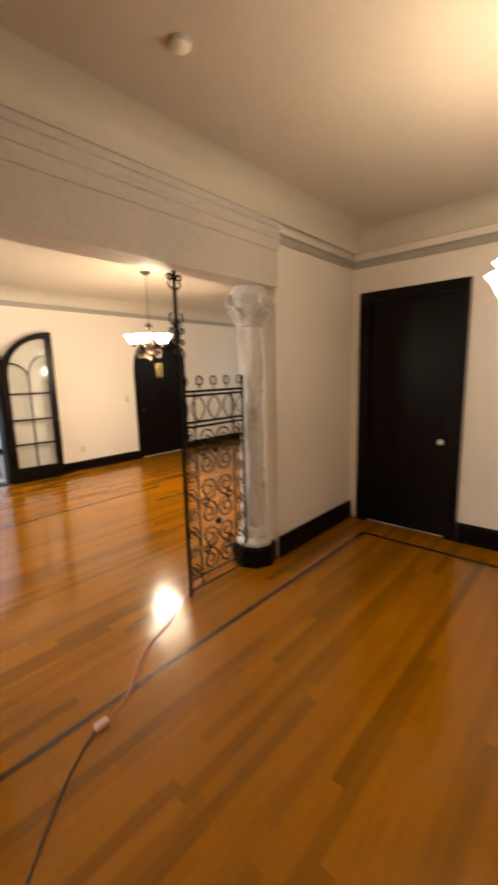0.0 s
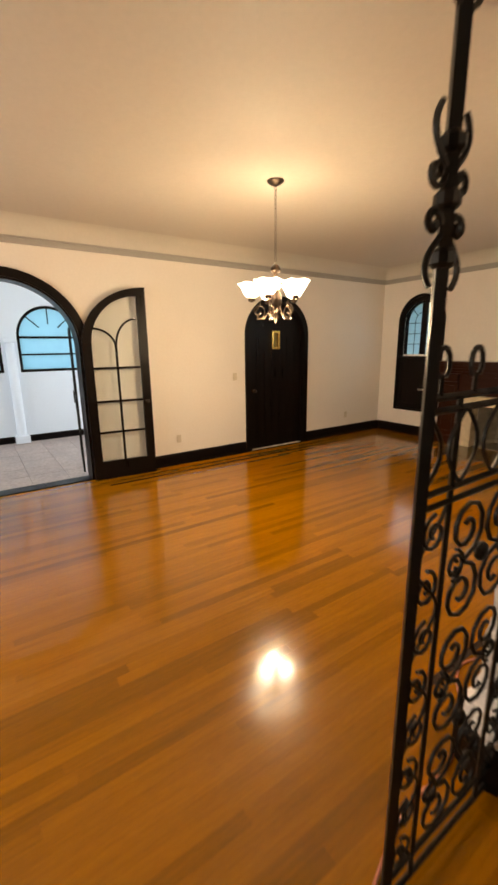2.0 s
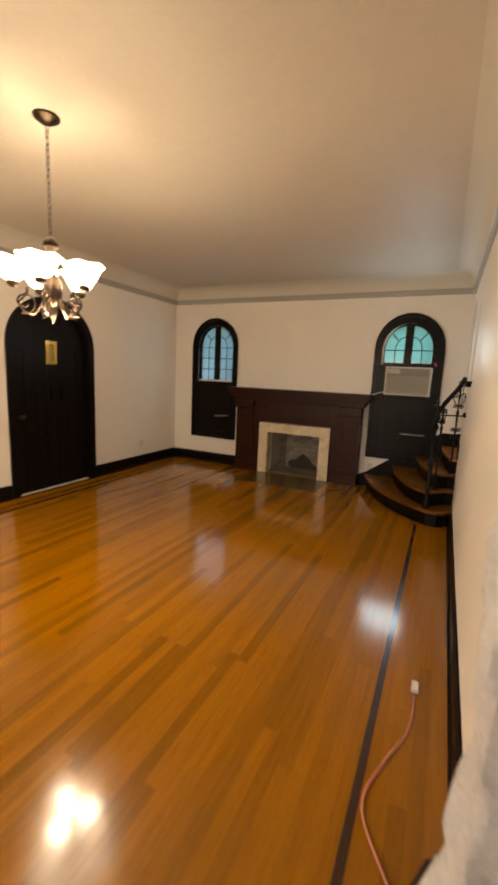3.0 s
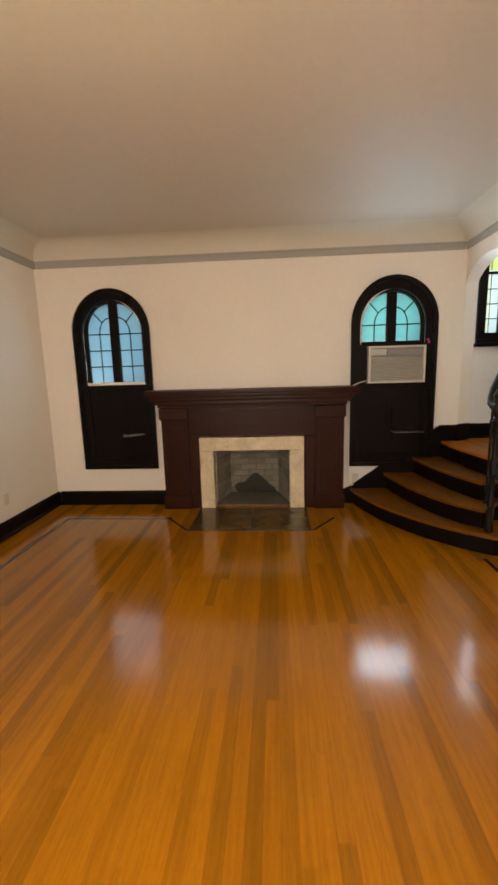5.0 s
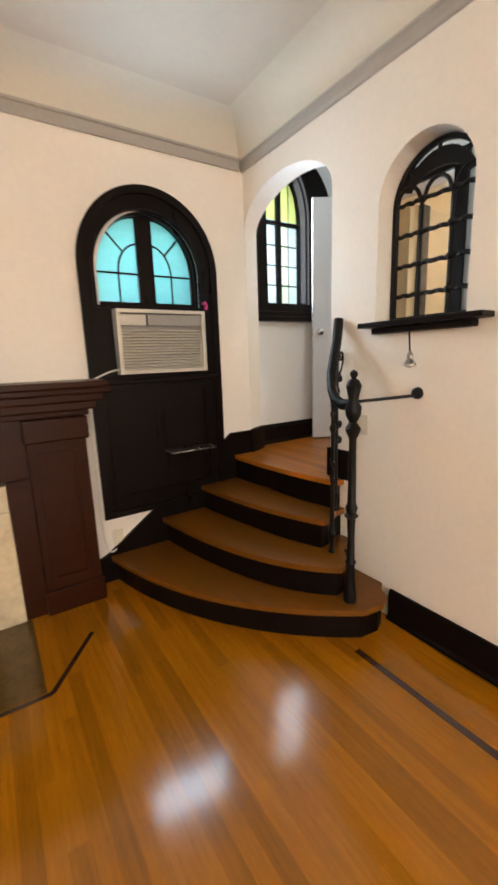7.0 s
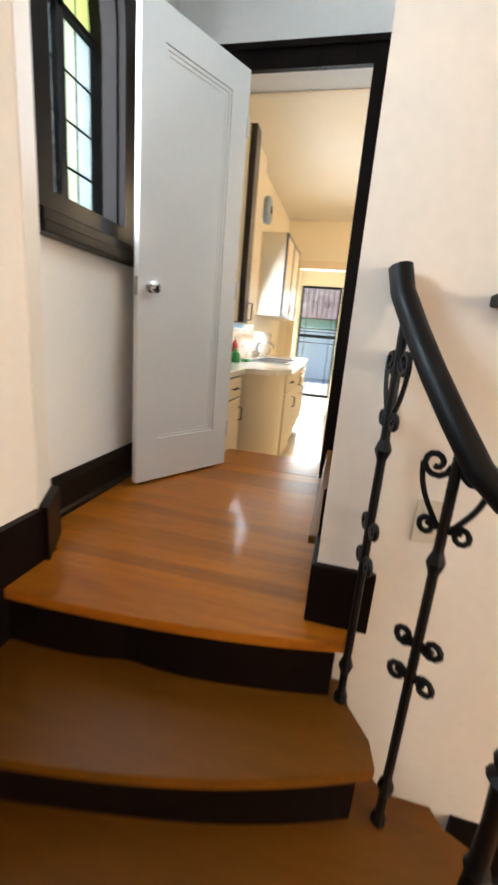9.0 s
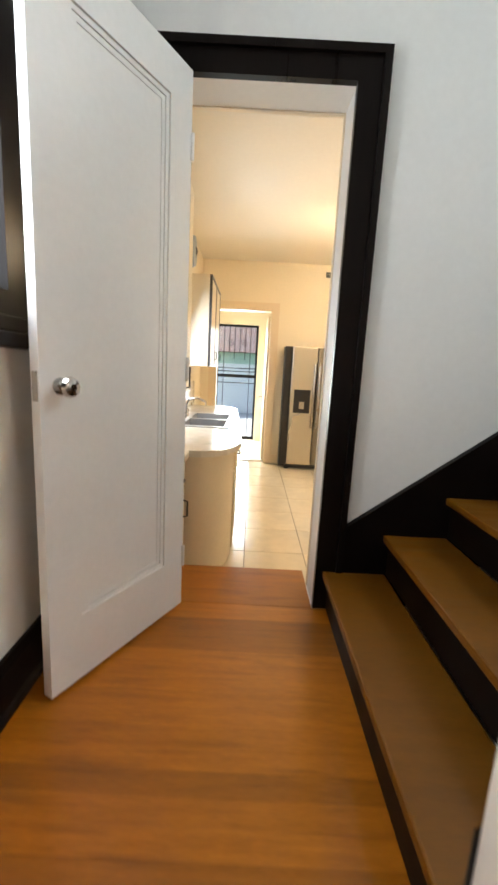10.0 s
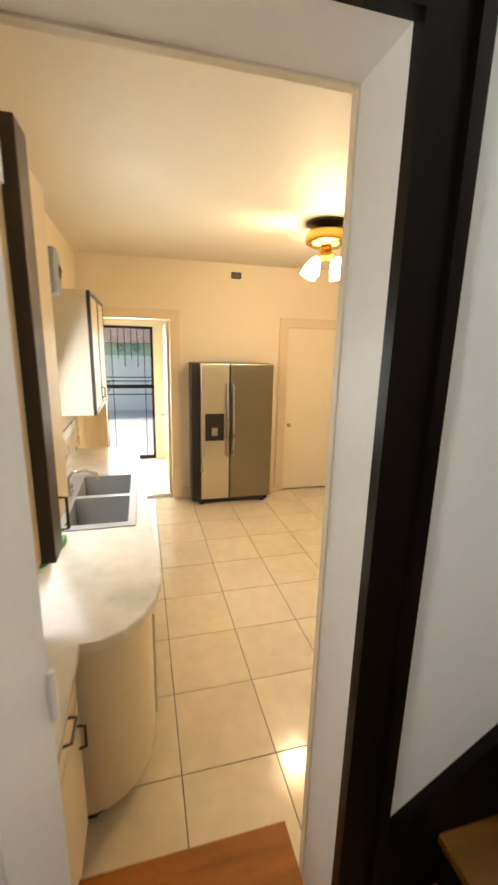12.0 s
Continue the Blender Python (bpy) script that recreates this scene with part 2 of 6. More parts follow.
TILE = mat("cream_floor_tile", (0.76, 0.66, 0.50), 0.16, vary=0.10, scale=2.5, grain=12, bump=0.02, rand=0.02, coat=0.2)
GROUT = mat("grey_grout", (0.16, 0.14, 0.11), 0.9, vary=0.2, scale=10, grain=80, bump=0.2)
BACKSPLASH = mat("beige_backsplash", (0.50, 0.40, 0.27), 0.3, vary=0.12, scale=6, grain=40, bump=0.03, rand=0.12)
SUN_WALL = mat("sunroom_plaster", (0.74, 0.79, 0.86), 0.6, vary=0.03, scale=1.5, grain=40, bump=0.06)
SUN_FLOOR = mat("sunroom_flagstone", (0.36, 0.285, 0.255), 0.5, vary=0.35, scale=4, grain=25, bump=0.12, rand=0.04)
CORD = mat("orange_cord", (0.62, 0.24, 0.15), 0.5, vary=0.1, scale=20, grain=60, bump=0.03)
GREEN_PLASTIC = mat("green_plastic", (0.05, 0.35, 0.08), 0.4, vary=0.1, scale=9, grain=60, bump=0.02)
RED_PLASTIC = mat("red_plastic", (0.5, 0.03, 0.02), 0.4, vary=0.1, scale=9, grain=60, bump=0.02)
BLUE_PLASTIC = mat("pale_blue_plastic", (0.45, 0.62, 0.8), 0.4, vary=0.1, scale=9, grain=60, bump=0.02)
FAN_GREY = mat("blue_grey_plastic", (0.28, 0.34, 0.40), 0.4, vary=0.1, scale=9, grain=60, bump=0.02)
PINK = mat("pink_ribbon", (0.6, 0.05, 0.22), 0.6, vary=0.1, scale=20, grain=60, bump=0.05)
BRASS = mat("polished_brass", (0.65, 0.40, 0.10), 0.2, metal=1.0, vary=0.08, scale=12, grain=60, bump=0.0)
GRASS = mat("grass", (0.06, 0.12, 0.03), 0.9, vary=0.4, scale=2, grain=30, bump=0.5)
FOLIAGE = mat("foliage", (0.07, 0.13, 0.03), 0.7, vary=0.4, scale=2, grain=20, bump=0.3, rand=0.4, island=True)
BARK = mat("bark", (0.09, 0.065, 0.045), 0.9, vary=0.3, scale=6, grain=40, bump=0.5)
CLEAR = glass_sheet("clear_glass", (0.96, 0.98, 0.98), 0.0)
CYAN_GLASS = glass_sheet("turquoise_leaded_glass", (0.58, 0.95, 0.92), 0.85, wobble=0.12)
PALE_GLASS = glass_sheet("pale_blue_leaded_glass", (0.66, 0.85, 0.98), 0.75, wobble=0.12)
YELLOW_GLASS = glass_sheet("yellow_leaded_glass", (0.86, 0.92, 0.48), 0.9, wobble=0.15)
PALE_YELLOW_GLASS = glass_sheet("pale_yellow_leaded_glass", (0.86, 0.94, 0.72), 0.85, wobble=0.15)
MILK_GLASS = glass_sheet("milky_leaded_glass", (0.82, 0.92, 0.88), 0.85, wobble=0.15)
BLUE_GLASS = glass_sheet("sky_lit_glass", (0.62, 0.85, 1.0), 0.8, wobble=0.08)
SHADE_LIT = lit("lit_frosted_shade", (1.0, 0.83, 0.60), 9.0)
SHADE_LIT_KITCHEN = lit("lit_tulip_shade", (1.0, 0.80, 0.48), 12.0)
DOOR_LIGHT = glass_sheet("amber_door_glass", (0.85, 0.62, 0.30), 0.7, wobble=0.2)


# ---- mesh helpers ----
def part(name, bm, material, parent=None, label="", smooth=False):
    """Links a bmesh as one mesh object, under a thing or a part when one is given."""
    bmesh.ops.recalc_face_normals(bm, faces=bm.faces)
    me = bpy.data.meshes.new(name)
    bm.to_mesh(me)
    bm.free()
    me.materials.append(material)
    if smooth:
        me.polygons.foreach_set("use_smooth", [True] * len(me.polygons))
        me.set_sharp_from_angle(angle=radians(40))
    ob = new(name, me)
    if parent:
        ob.parent = parent
        ob.matrix_parent_inverse = parent.matrix_world.inverted()
    if label:
        ob["label"] = label
    return ob


def thing(name, label, category, x=0, y=0, z=0, group="", rz=0.0):
    ob = new(name)
    ob.empty_display_size = 0.1
    ob.matrix_basis = pose(x, y, z, 0, 0, rz)
    bpy.context.view_layer.update()
    return tagged(ob, label, category, group)


def structure(name, bm, material, label="", category=""):
    return tagged(part(name, bm, material), label, category or "wall", kind="structure")


def box(bm, x0, x1, y0, y1, z0, z1, bevel=0.0):
    vs = [bm.verts.new((x, y, z)) for x in (x0, x1) for y in (y0, y1) for z in (z0, z1)]
    fs = [bm.faces.new([vs[i] for i in q]) for q in ((0, 1, 3, 2), (4, 6, 7, 5), (0, 4, 5, 1), (2, 3, 7, 6), (0, 2, 6, 4), (1, 5, 7, 3))]
    if bevel:
        bmesh.ops.bevel(bm, geom=list({e for f in fs for e in f.edges}), offset=bevel, segments=2, profile=0.6, affect="EDGES")
    return bm


def boxed(x0, x1, y0, y1, z0, z1, bevel=0.0):
    return box(bmesh.new(), x0, x1, y0, y1, z0, z1, bevel)


PLACE = {"x": lambda u, v, d: (d, u, v), "y": lambda u, v, d: (u, d, v), "z": lambda u, v, d: (u, v, d)}


def slab(bm, axis, loops, d0, d1):
    """A flat shape with holes (the first loop is the outline), given thickness from d0 to d1 along the axis."""
    from mathutils import geometry
    pts = [p for lp in loops for p in lp]
    tris = geometry.tessellate_polygon([[Vector((u, v, 0)) for u, v in lp] for lp in loops])
    sides = [[bm.verts.new(PLACE[axis](u, v, d)) for u, v in pts] for d in (d0, d1)]
    for t in tris:
        for s in sides:
            try:
                bm.faces.new([s[i] for i in t])
            except ValueError:
                pass
    k = 0
    for lp in loops:
        for i in range(len(lp)):
            j = (i + 1) % len(lp)
            bm.faces.new((sides[0][k + i], sides[0][k + j], sides[1][k + j], sides[1][k + i]))
        k += len(lp)
    return bm


def rect(u0, u1, v0, v1):
    return [(u0, v0), (u1, v0), (u1, v1), (u0, v1)]


def arch(u0, u1, v0, spring, apex, n=24):
    """A rectangle from v0 with a half-ellipse from spring to apex on top."""
    c, a = (u0 + u1) / 2, (u1 - u0) / 2
    return [(u0, v0), (u1, v0)] + [(c + a * math.cos(math.pi * i / n), spring + (apex - spring) * math.sin(math.pi * i / n)) for i in range(n + 1)]


def tube(bm, pts, r, n=6, caps=True, taper=None):
    """A round rod along the points."""
    pts = [Vector(p) for p in pts]
    rings = []
    ref = Vector((0, 0, 1))
    for i, p in enumerate(pts):
        d = (pts[min(i + 1, len(pts) - 1)] - pts[max(i - 1, 0)]).normalized()
        if abs(d.dot(ref)) > 0.95:
            ref = Vector((1, 0, 0)) if abs(d.x) < 0.9 else Vector((0, 1, 0))
        a = (ref - d * ref.dot(d)).normalized()
        b = d.cross(a)
        ref = a
        rr = r * (taper[i] if taper else 1)
        rings.append([bm.verts.new(p + a * rr * math.cos(2 * math.pi * k / n) + b * rr * math.sin(2 * math.pi * k / n)) for k in range(n)])
    for s, t in zip(rings, rings[1:]):
        for k in range(n):
            bm.faces.new((s[k], s[(k + 1) % n], t[(k + 1) % n], t[k]))
    if caps:
        bm.faces.new(rings[0][::-1])
        bm.faces.new(rings[-1])
    return bm


def lathe(bm, profile, x=0, y=0, z=0, n=20, axis="z"):
    """A turned shape: profile of (radius, height)."""
    rings = []
    for r, h in profile:
        ring = []
        for k in range(n):
            c, s = r * math.cos(2 * math.pi * k / n), r * math.sin(2 * math.pi * k / n)
            o = {"z": (c, s, h), "x": (h, c, s), "y": (c, h, s)}[axis]
            ring.append(bm.verts.new((x + o[0], y + o[1], z + o[2])))
        rings.append(ring)
    for a, b in zip(rings, rings[1:]):
        for k in range(n):
            bm.faces.new((a[k], a[(k + 1) % n], b[(k + 1) % n], b[k]))
    bm.faces.new(rings[0][::-1])
    bm.faces.new(rings[-1])
    return bm


def spiral(u, v, r0, r1, a0, turns, n=18):
    """Points of a scroll in a plane: from radius r0 at angle a0 winding to r1."""
    return [(u + (r0 + (r1 - r0) * i / n) * math.cos(a0 + turns * 2 * math.pi * i / n),
             v + (r0 + (r1 - r0) * i / n) * math.sin(a0 + turns * 2 * math.pi * i / n)) for i in range(n + 1)]


def quad_curve(p0, p1, p2, n=14):
    return [tuple((1 - s) ** 2 * a + 2 * s * (1 - s) * b + s * s * c for a, b, c in zip(p0, p1, p2)) for s in [i / n for i in range(n + 1)]]


# ---- structure ----
XL, YF, XR, XD = -5.63, 6.50, -0.82, -0.66      # left wall, fireplace wall, stair wall (room face, dining face)
YS, CEIL, RAIL = -2.90, 3.05, 2.84              # south wall, ceiling, picture rail
LAND, KIT = 0.74, 0.375                         # landing and kitchen floors
YL, XK0, XK1 = 6.66, 0.49, 0.65                 # landing outer wall, kitchen wall faces
SUNX = -8.75
random.seed(4)

# left wall with the arched double-door opening and the front door
bm = slab(bmesh.new(), "x", [rect(YS - 0.2, YF + 0.25, -0.1, 3.4), arch(-0.80, 0.80, 0.0, 1.72, 2.46), arch(3.30, 4.42, 0.0, 1.85, 2.38)], XL - 0.22, XL)
structure("wall_west", bm, PLASTER, "cream plaster wall with an arched opening", "wall")
# fireplace wall with two window niches and the firebox opening
bm = slab(bmesh.new(), "y", [rect(XL, XR, -0.1, 3.4), arch(-5.18, -4.42, 1.50, 2.02, 2.44), arch(-1.92, -1.18, 1.42, 2.04, 2.44), rect(-3.62, -2.74, 0.0, 0.69)], YF, YF + 0.25)
structure("wall_north", bm, PLASTER, "cream plaster wall around the fireplace", "wall")
# stair wall: archway over the steps, grille opening, and its end by the column
bm = slab(bmesh.new(), "x", [[(1.42, -0.1), (YL - 0.002, -0.1), (YL - 0.002, 3.4), (1.42, 3.4)], arch(5.59, 6.495, 0.0, 2.42, 2.66), arch(4.78, 5.265, 1.65, 2.20, 2.45)], XR, XD)
for v in bm.verts:      # the far jamb splays towards the landing
    if v.co.x > XD - 0.001 and 6.05 < v.co.y < 6.5 and v.co.z < 2.7:
        v.co.y += 0.085 * ((v.co.y - 6.0425) / 0.4525) ** 2
structure("wall_east", bm, PLASTER, "cream plaster wall with an archway and grille opening", "wall")
# the beam over the screens and the wall beyond the far column
structure("beam", boxed(-0.84, -0.63, -3.0, 1.418, 2.37, 3.38), BEAM, "painted plaster beam over the iron screens", "beam")
# south wall, its opening added out of view for the living room lamp
structure("wall_south", slab(bmesh.new(), "y", [rect(XL - 0.2, 4.2, -0.1, 3.4), rect(-4.6, -2.0, 0.85, 2.45)], YS - 0.2, YS), PLASTER, "cream plaster wall", "wall")
structure("wall_stub", boxed(XR, XD, YS + 0.002, -1.86, -0.1, 2.368), PLASTER, "short plaster wall beside a column", "wall")
# dining room
structure("wall_dining_north", slab(bmesh.new(), "y", [rect(XD + 0.002, 4.0, -0.1, 3.4), rect(-0.46, 0.39, 0.0, 2.38)], 2.78, 2.93), PLASTER, "plaster wall with a dark door", "wall")
structure("wall_dining_east", boxed(4.0, 4.2, YS, 2.93, -0.1, 3.4), PLASTER, "plaster wall", "wall")
# stairwell and landing
structure("wall_landing_north", slab(bmesh.new(), "y", [rect(XR + 0.002, XK0 - 0.002, -0.1, 5.6), arch(-0.54, -0.06, 1.92, 2.62, 3.04)], YL, YL + 0.25), COOL_PLASTER, "white plaster wall with an arched window", "wall")
structure("wall_kitchen_door", slab(bmesh.new(), "x", [rect(2.932, YL + 0.25, -0.1, 5.6), rect(5.66, 6.32, LAND, 2.79)], XK0, XK1 - 0.004), COOL_PLASTER, "white plaster wall with a doorway", "wall")
structure("wall_stair_upper", boxed(XR, XD, 1.42, YL - 0.002, 3.402, 5.6), COOL_PLASTER, "white plaster wall above the archway", "wall")
# opening added out of view for the upstairs lamp
structure("wall_stair_end", slab(bmesh.new(), "y", [rect(XD, XK0, -0.1, 5.6), rect(-0.55, 0.39, 4.03, 5.07)], 2.932, 3.0), COOL_PLASTER, "white plaster wall at the stair head", "wall")
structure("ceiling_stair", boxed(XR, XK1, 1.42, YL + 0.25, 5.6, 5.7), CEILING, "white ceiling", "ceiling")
# kitchen
structure("wall_kitchen_west", slab(bmesh.new(), "x", [rect(2.935, 6.98, -0.1, 3.4), rect(5.664, 6.316, LAND, 2.786)], XK1 - 0.002, XK1 + 0.02), KITCHEN_WALL, "warm white kitchen wall with a doorway", "wall")
structure("wall_kitchen_north", slab(bmesh.new(), "y", [rect(XK1 + 0.02, 6.9, 0.2, 3.4), rect(1.85, 2.95, 1.55, 2.60)], 6.74, 6.98), KITCHEN_WALL, "warm white kitchen wall with a window", "wall")
structure("wall_kitchen_east", slab(bmesh.new(), "x", [rect(3.0, 6.738, 0.2, 3.4), rect(5.74, 6.50, KIT, 2.60), rect(3.50, 4.25, KIT, 2.56)], 4.87, 5.02), KITCHEN_WALL, "warm white kitchen wall with two doorways", "wall")
structure("wall_kitchen_south", boxed(XK1 + 0.02, 5.02, 2.94, 3.0, 0.2, 3.4), KITCHEN_WALL, "warm white kitchen wall", "wall")
structure("ceiling_kitchen", boxed(XK1 - 0.002, 6.9, 2.94, 6.98, 3.27, 3.4), KITCHEN_CEILING, "white kitchen ceiling", "ceiling")
structure("wall_passage_south", boxed(5.02, 6.9, 5.50, 5.60, 0.2, 3.27), KITCHEN_WALL, "warm white passage wall", "wall")
structure("wall_passage_east", slab(bmesh.new(), "x", [rect(5.6, 6.738, 0.2, 3.27), rect(5.88, 6.68, KIT, 2.60)], 6.78, 6.9), KITCHEN_WALL, "warm white wall with the back door", "wall")
structure("wall_closet_back", boxed(5.02, 5.8, 3.2, 4.5, 0.2, 3.27), KITCHEN_WALL, "closet wall behind a closed door", "wall")
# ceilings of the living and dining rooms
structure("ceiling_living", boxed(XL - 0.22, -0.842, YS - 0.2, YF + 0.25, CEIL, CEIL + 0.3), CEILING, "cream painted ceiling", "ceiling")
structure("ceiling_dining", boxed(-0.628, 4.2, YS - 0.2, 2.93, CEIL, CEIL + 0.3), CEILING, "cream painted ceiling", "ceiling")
# sunroom
structure("wall_sunroom", slab(bmesh.new(), "x", [rect(-3.4, 3.6, -0.1, 3.4), arch(-1.90, -1.02, 1.28, 1.90, 2.42), arch(-0.74, 0.14, 1.28, 1.90, 2.42), arch(0.40, 1.50, 1.28, 1.90, 2.46), arch(1.80, 2.70, 1.28, 1.90, 2.42)], SUNX - 0.2, SUNX), SUN_WALL, "pale sunroom wall with arched windows", "wall")
# side walls with openings added out of view for the two lamps
structure("wall_sunroom_north", slab(bmesh.new(), "y", [rect(SUNX, XL - 0.22, -0.1, 3.4), rect(-8.42, -6.18, 1.18, 2.62)], 3.4, 3.6), SUN_WALL, "pale sunroom wall", "wall")
structure("wall_sunroom_south", slab(bmesh.new(), "y", [rect(SUNX, XL - 0.22, -0.1, 3.4), rect(-8.42, -6.18, 1.18, 2.62)], -3.6, -3.4), SUN_WALL, "pale sunroom wall", "wall")
structure("ceiling_sunroom", boxed(SUNX - 0.2, XL - 0.22, -3.6, 3.6, 3.4, 3.5), CEILING, "white sunroom ceiling", "ceiling")


def cove(name, axis, d, s, u0, u1, z0=RAIL + 0.03, depth=0.24, top=CEIL):
    """A concave plaster cove along a wall at d, reaching out by s * depth."""
    n, h = 14, top - z0
    prof = [(0, 0)] + [(s * (0.02 + (depth - 0.02) * (1 - math.cos(i / n * math.pi / 2))), h * math.sin(i / n * math.pi / 2)) for i in range(n + 1)] + [(0, h + 0.02)]
    bm = bmesh.new()
    rings = [[bm.verts.new((d + a, u, z0 + b) if axis == "x" else (u, d + a, z0 + b)) for a, b in prof] for u in (u0, u1)]
    k = len(prof)
    for i in range(k):
        bm.faces.new((rings[0][i], rings[0][(i + 1) % k], rings[1][(i + 1) % k], rings[1][i]))
    bm.faces.new(rings[0][::-1])
    bm.faces.new(rings[1])
    return tagged(part(name, bm, COVE, smooth=True), "concave plaster cove below the ceiling", "cove", kind="structure")


def picture_rail(name, axis, d, s, u0, u1, z=RAIL, h=0.075, paint=None):
    """A picture rail: a flat grey band with a small lip."""
    prof = [(0, -h / 2), (s * 0.016, -h / 2), (s * 0.022, -h / 4), (s * 0.022, h / 4), (s * 0.034, h / 4 + 0.006), (s * 0.034, h / 2), (0, h / 2)]
    bm = bmesh.new()
    rings = [[bm.verts.new((d + a, u, z + b) if axis == "x" else (u, d + a, z + b)) for a, b in prof] for u in (u0, u1)]
    k = len(prof)
    for i in range(k):
        bm.faces.new((rings[0][i], rings[0][(i + 1) % k], rings[1][(i + 1) % k], rings[1][i]))
    bm.faces.new(rings[0][::-1])
    bm.faces.new(rings[1])
    return structure(name, bm, paint or TRIM_GREY, "painted picture rail", "trim")


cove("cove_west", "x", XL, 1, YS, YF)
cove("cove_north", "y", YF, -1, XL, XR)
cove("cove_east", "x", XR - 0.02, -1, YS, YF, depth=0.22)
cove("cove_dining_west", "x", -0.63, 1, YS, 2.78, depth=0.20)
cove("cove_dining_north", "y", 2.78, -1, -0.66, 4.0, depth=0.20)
picture_rail("picture_rail_west", "x", XL, 1, YS, YF)
picture_rail("picture_rail_north", "y", YF, -1, XL + 0.035, XR - 0.035)
picture_rail("picture_rail_east", "x", XR, -1, 1.42, YF)
picture_rail("picture_rail_beam", "x", -0.84, -1, YS, 1.418)
picture_rail("picture_rail_dining_west", "x", XD, 1, 1.42, 2.78, 2.76)
picture_rail("picture_rail_dining_beam", "x", -0.63, 1, YS, 1.418, 2.70, 0.10, BEAM)
picture_rail("picture_rail_dining_beam_top", "x", -0.63, 1, YS, 1.418, 2.79, 0.06, BEAM)
picture_rail("picture_rail_dining_north", "y", 2.78, -1, XD + 0.035, 4.0, 2.76)


def baseboard(name, axis, d, s, u0, u1, z0=0.0, h=0.17, material=None):
    """A dark skirting board with a chamfered top and a shoe moulding."""
    prof = [(0, 0), (s * 0.034, 0), (s * 0.034, 0.018), (s * 0.022, 0.03), (s * 0.022, h - 0.03), (s * 0.012, h), (0, h)]
    bm = bmesh.new()
    rings = [[bm.verts.new((d + a, u, z0 + b) if axis == "x" else (u, d + a, z0 + b)) for a, b in prof] for u in (u0, u1)]
    k = len(prof)
    for i in range(k):
        bm.faces.new((rings[0][i], rings[0][(i + 1) % k], rings[1][(i + 1) % k], rings[1][i]))
    bm.faces.new(rings[0][::-1])
    bm.faces.new(rings[1])
    return structure(name, bm, material or DARK_FLAT, "dark painted skirting board", "baseboard")


baseboard("baseboard_west", "x", XL, 1, 0.92, 3.20)
baseboard("baseboard_west_far", "x", XL, 1, 4.52, YF)
baseboard("baseboard_west_near", "x", XL, 1, YS, -0.92)
baseboard("baseboard_north", "y", YF, -1, XL + 0.035, -4.22)
baseboard("baseboard_east", "x", XR, -1, 1.42, 5.10, h=0.18)
baseboard("baseboard_south", "y", YS, 1, XL, XR)
baseboard("baseboard_dining_west", "x", XD, 1, 1.42, 2.78, h=0.19)
baseboard("baseboard_dining_north", "y", 2.78, -1, 0.50, 4.0, h=0.19)
baseboard("baseboard_landing", "y", YL, -1, XR + 0.17, XK0, LAND, 0.17)
baseboard("baseboard_sunroom", "x", SUNX, 1, -3.4, 3.4, h=0.12)
baseboard("baseboard_kitchen_east", "x", 4.87, -1, 4.36, 5.63, KIT, 0.13, KITCHEN_TRIM)

# ground and floor bases
structure("ground", boxed(-300, 300, -300, 300, -0.35, -0.12), GRASS, "lawn around the house", "ground")
structure("floor_base", boxed(XL - 0.22, 4.2, YS - 0.2, YL + 0.25, -0.118, -0.012), DARK_FLAT, "subfloor under the oak strips", "floor")
structure("floor_sunroom", boxed(SUNX - 0.2, XL - 0.22, -3.6, 3.6, -0.118, -0.012), SUN_FLOOR, "mortar bed of the sunroom floor", "floor")
structure("floor_kitchen", boxed(XK1 + 0.02, 6.9, 2.94, 6.98, 0.15, KIT - 0.006), GROUT, "grout bed of the kitchen floor", "floor")
structure("threshold_kitchen", boxed(XK0 - 0.03, XK1 + 0.15, 5.664, 6.316, 0.30, LAND + 0.001, 0.002), LANDING, "worn wooden threshold at the kitchen door", "threshold")
structure("threshold_arch", boxed(XL - 0.20, XL + 0.01, -0.80, 0.80, -0.011, 0.012, 0.004), DARK, "dark wooden threshold", "threshold")

# ---- living room: doors and windows ----
def arch_ring(axis, u0, u1, v0, spring, apex, w, d0, d1):
    """A casing round an arched opening, open at the bottom."""
    bm = bmesh.new()
    inner, outer = arch(u0, u1, v0, spring, apex), arch(u0 - w, u1 + w, v0, spring, apex + w)
    # one closed outline: up the outside and back down the inside
    outline = outer[1:] + [outer[0]]
    back = inner[1:] + [inner[0]]
    return slab(bm, axis, [outline + back[::-1]], d0, d1)


structure("door_casing_arch", arch_ring("x", -0.80, 0.80, 0.0, 1.72, 2.46, 0.10, XL, XL + 0.035), DARK, "dark stained arched door casing", "casing")
structure("door_lining_arch", arch_ring("x", -0.775, 0.775, 0.012, 1.72, 2.435, 0.022, XL - 0.215, XL + 0.030), DARK, "dark stained door lining", "casing")


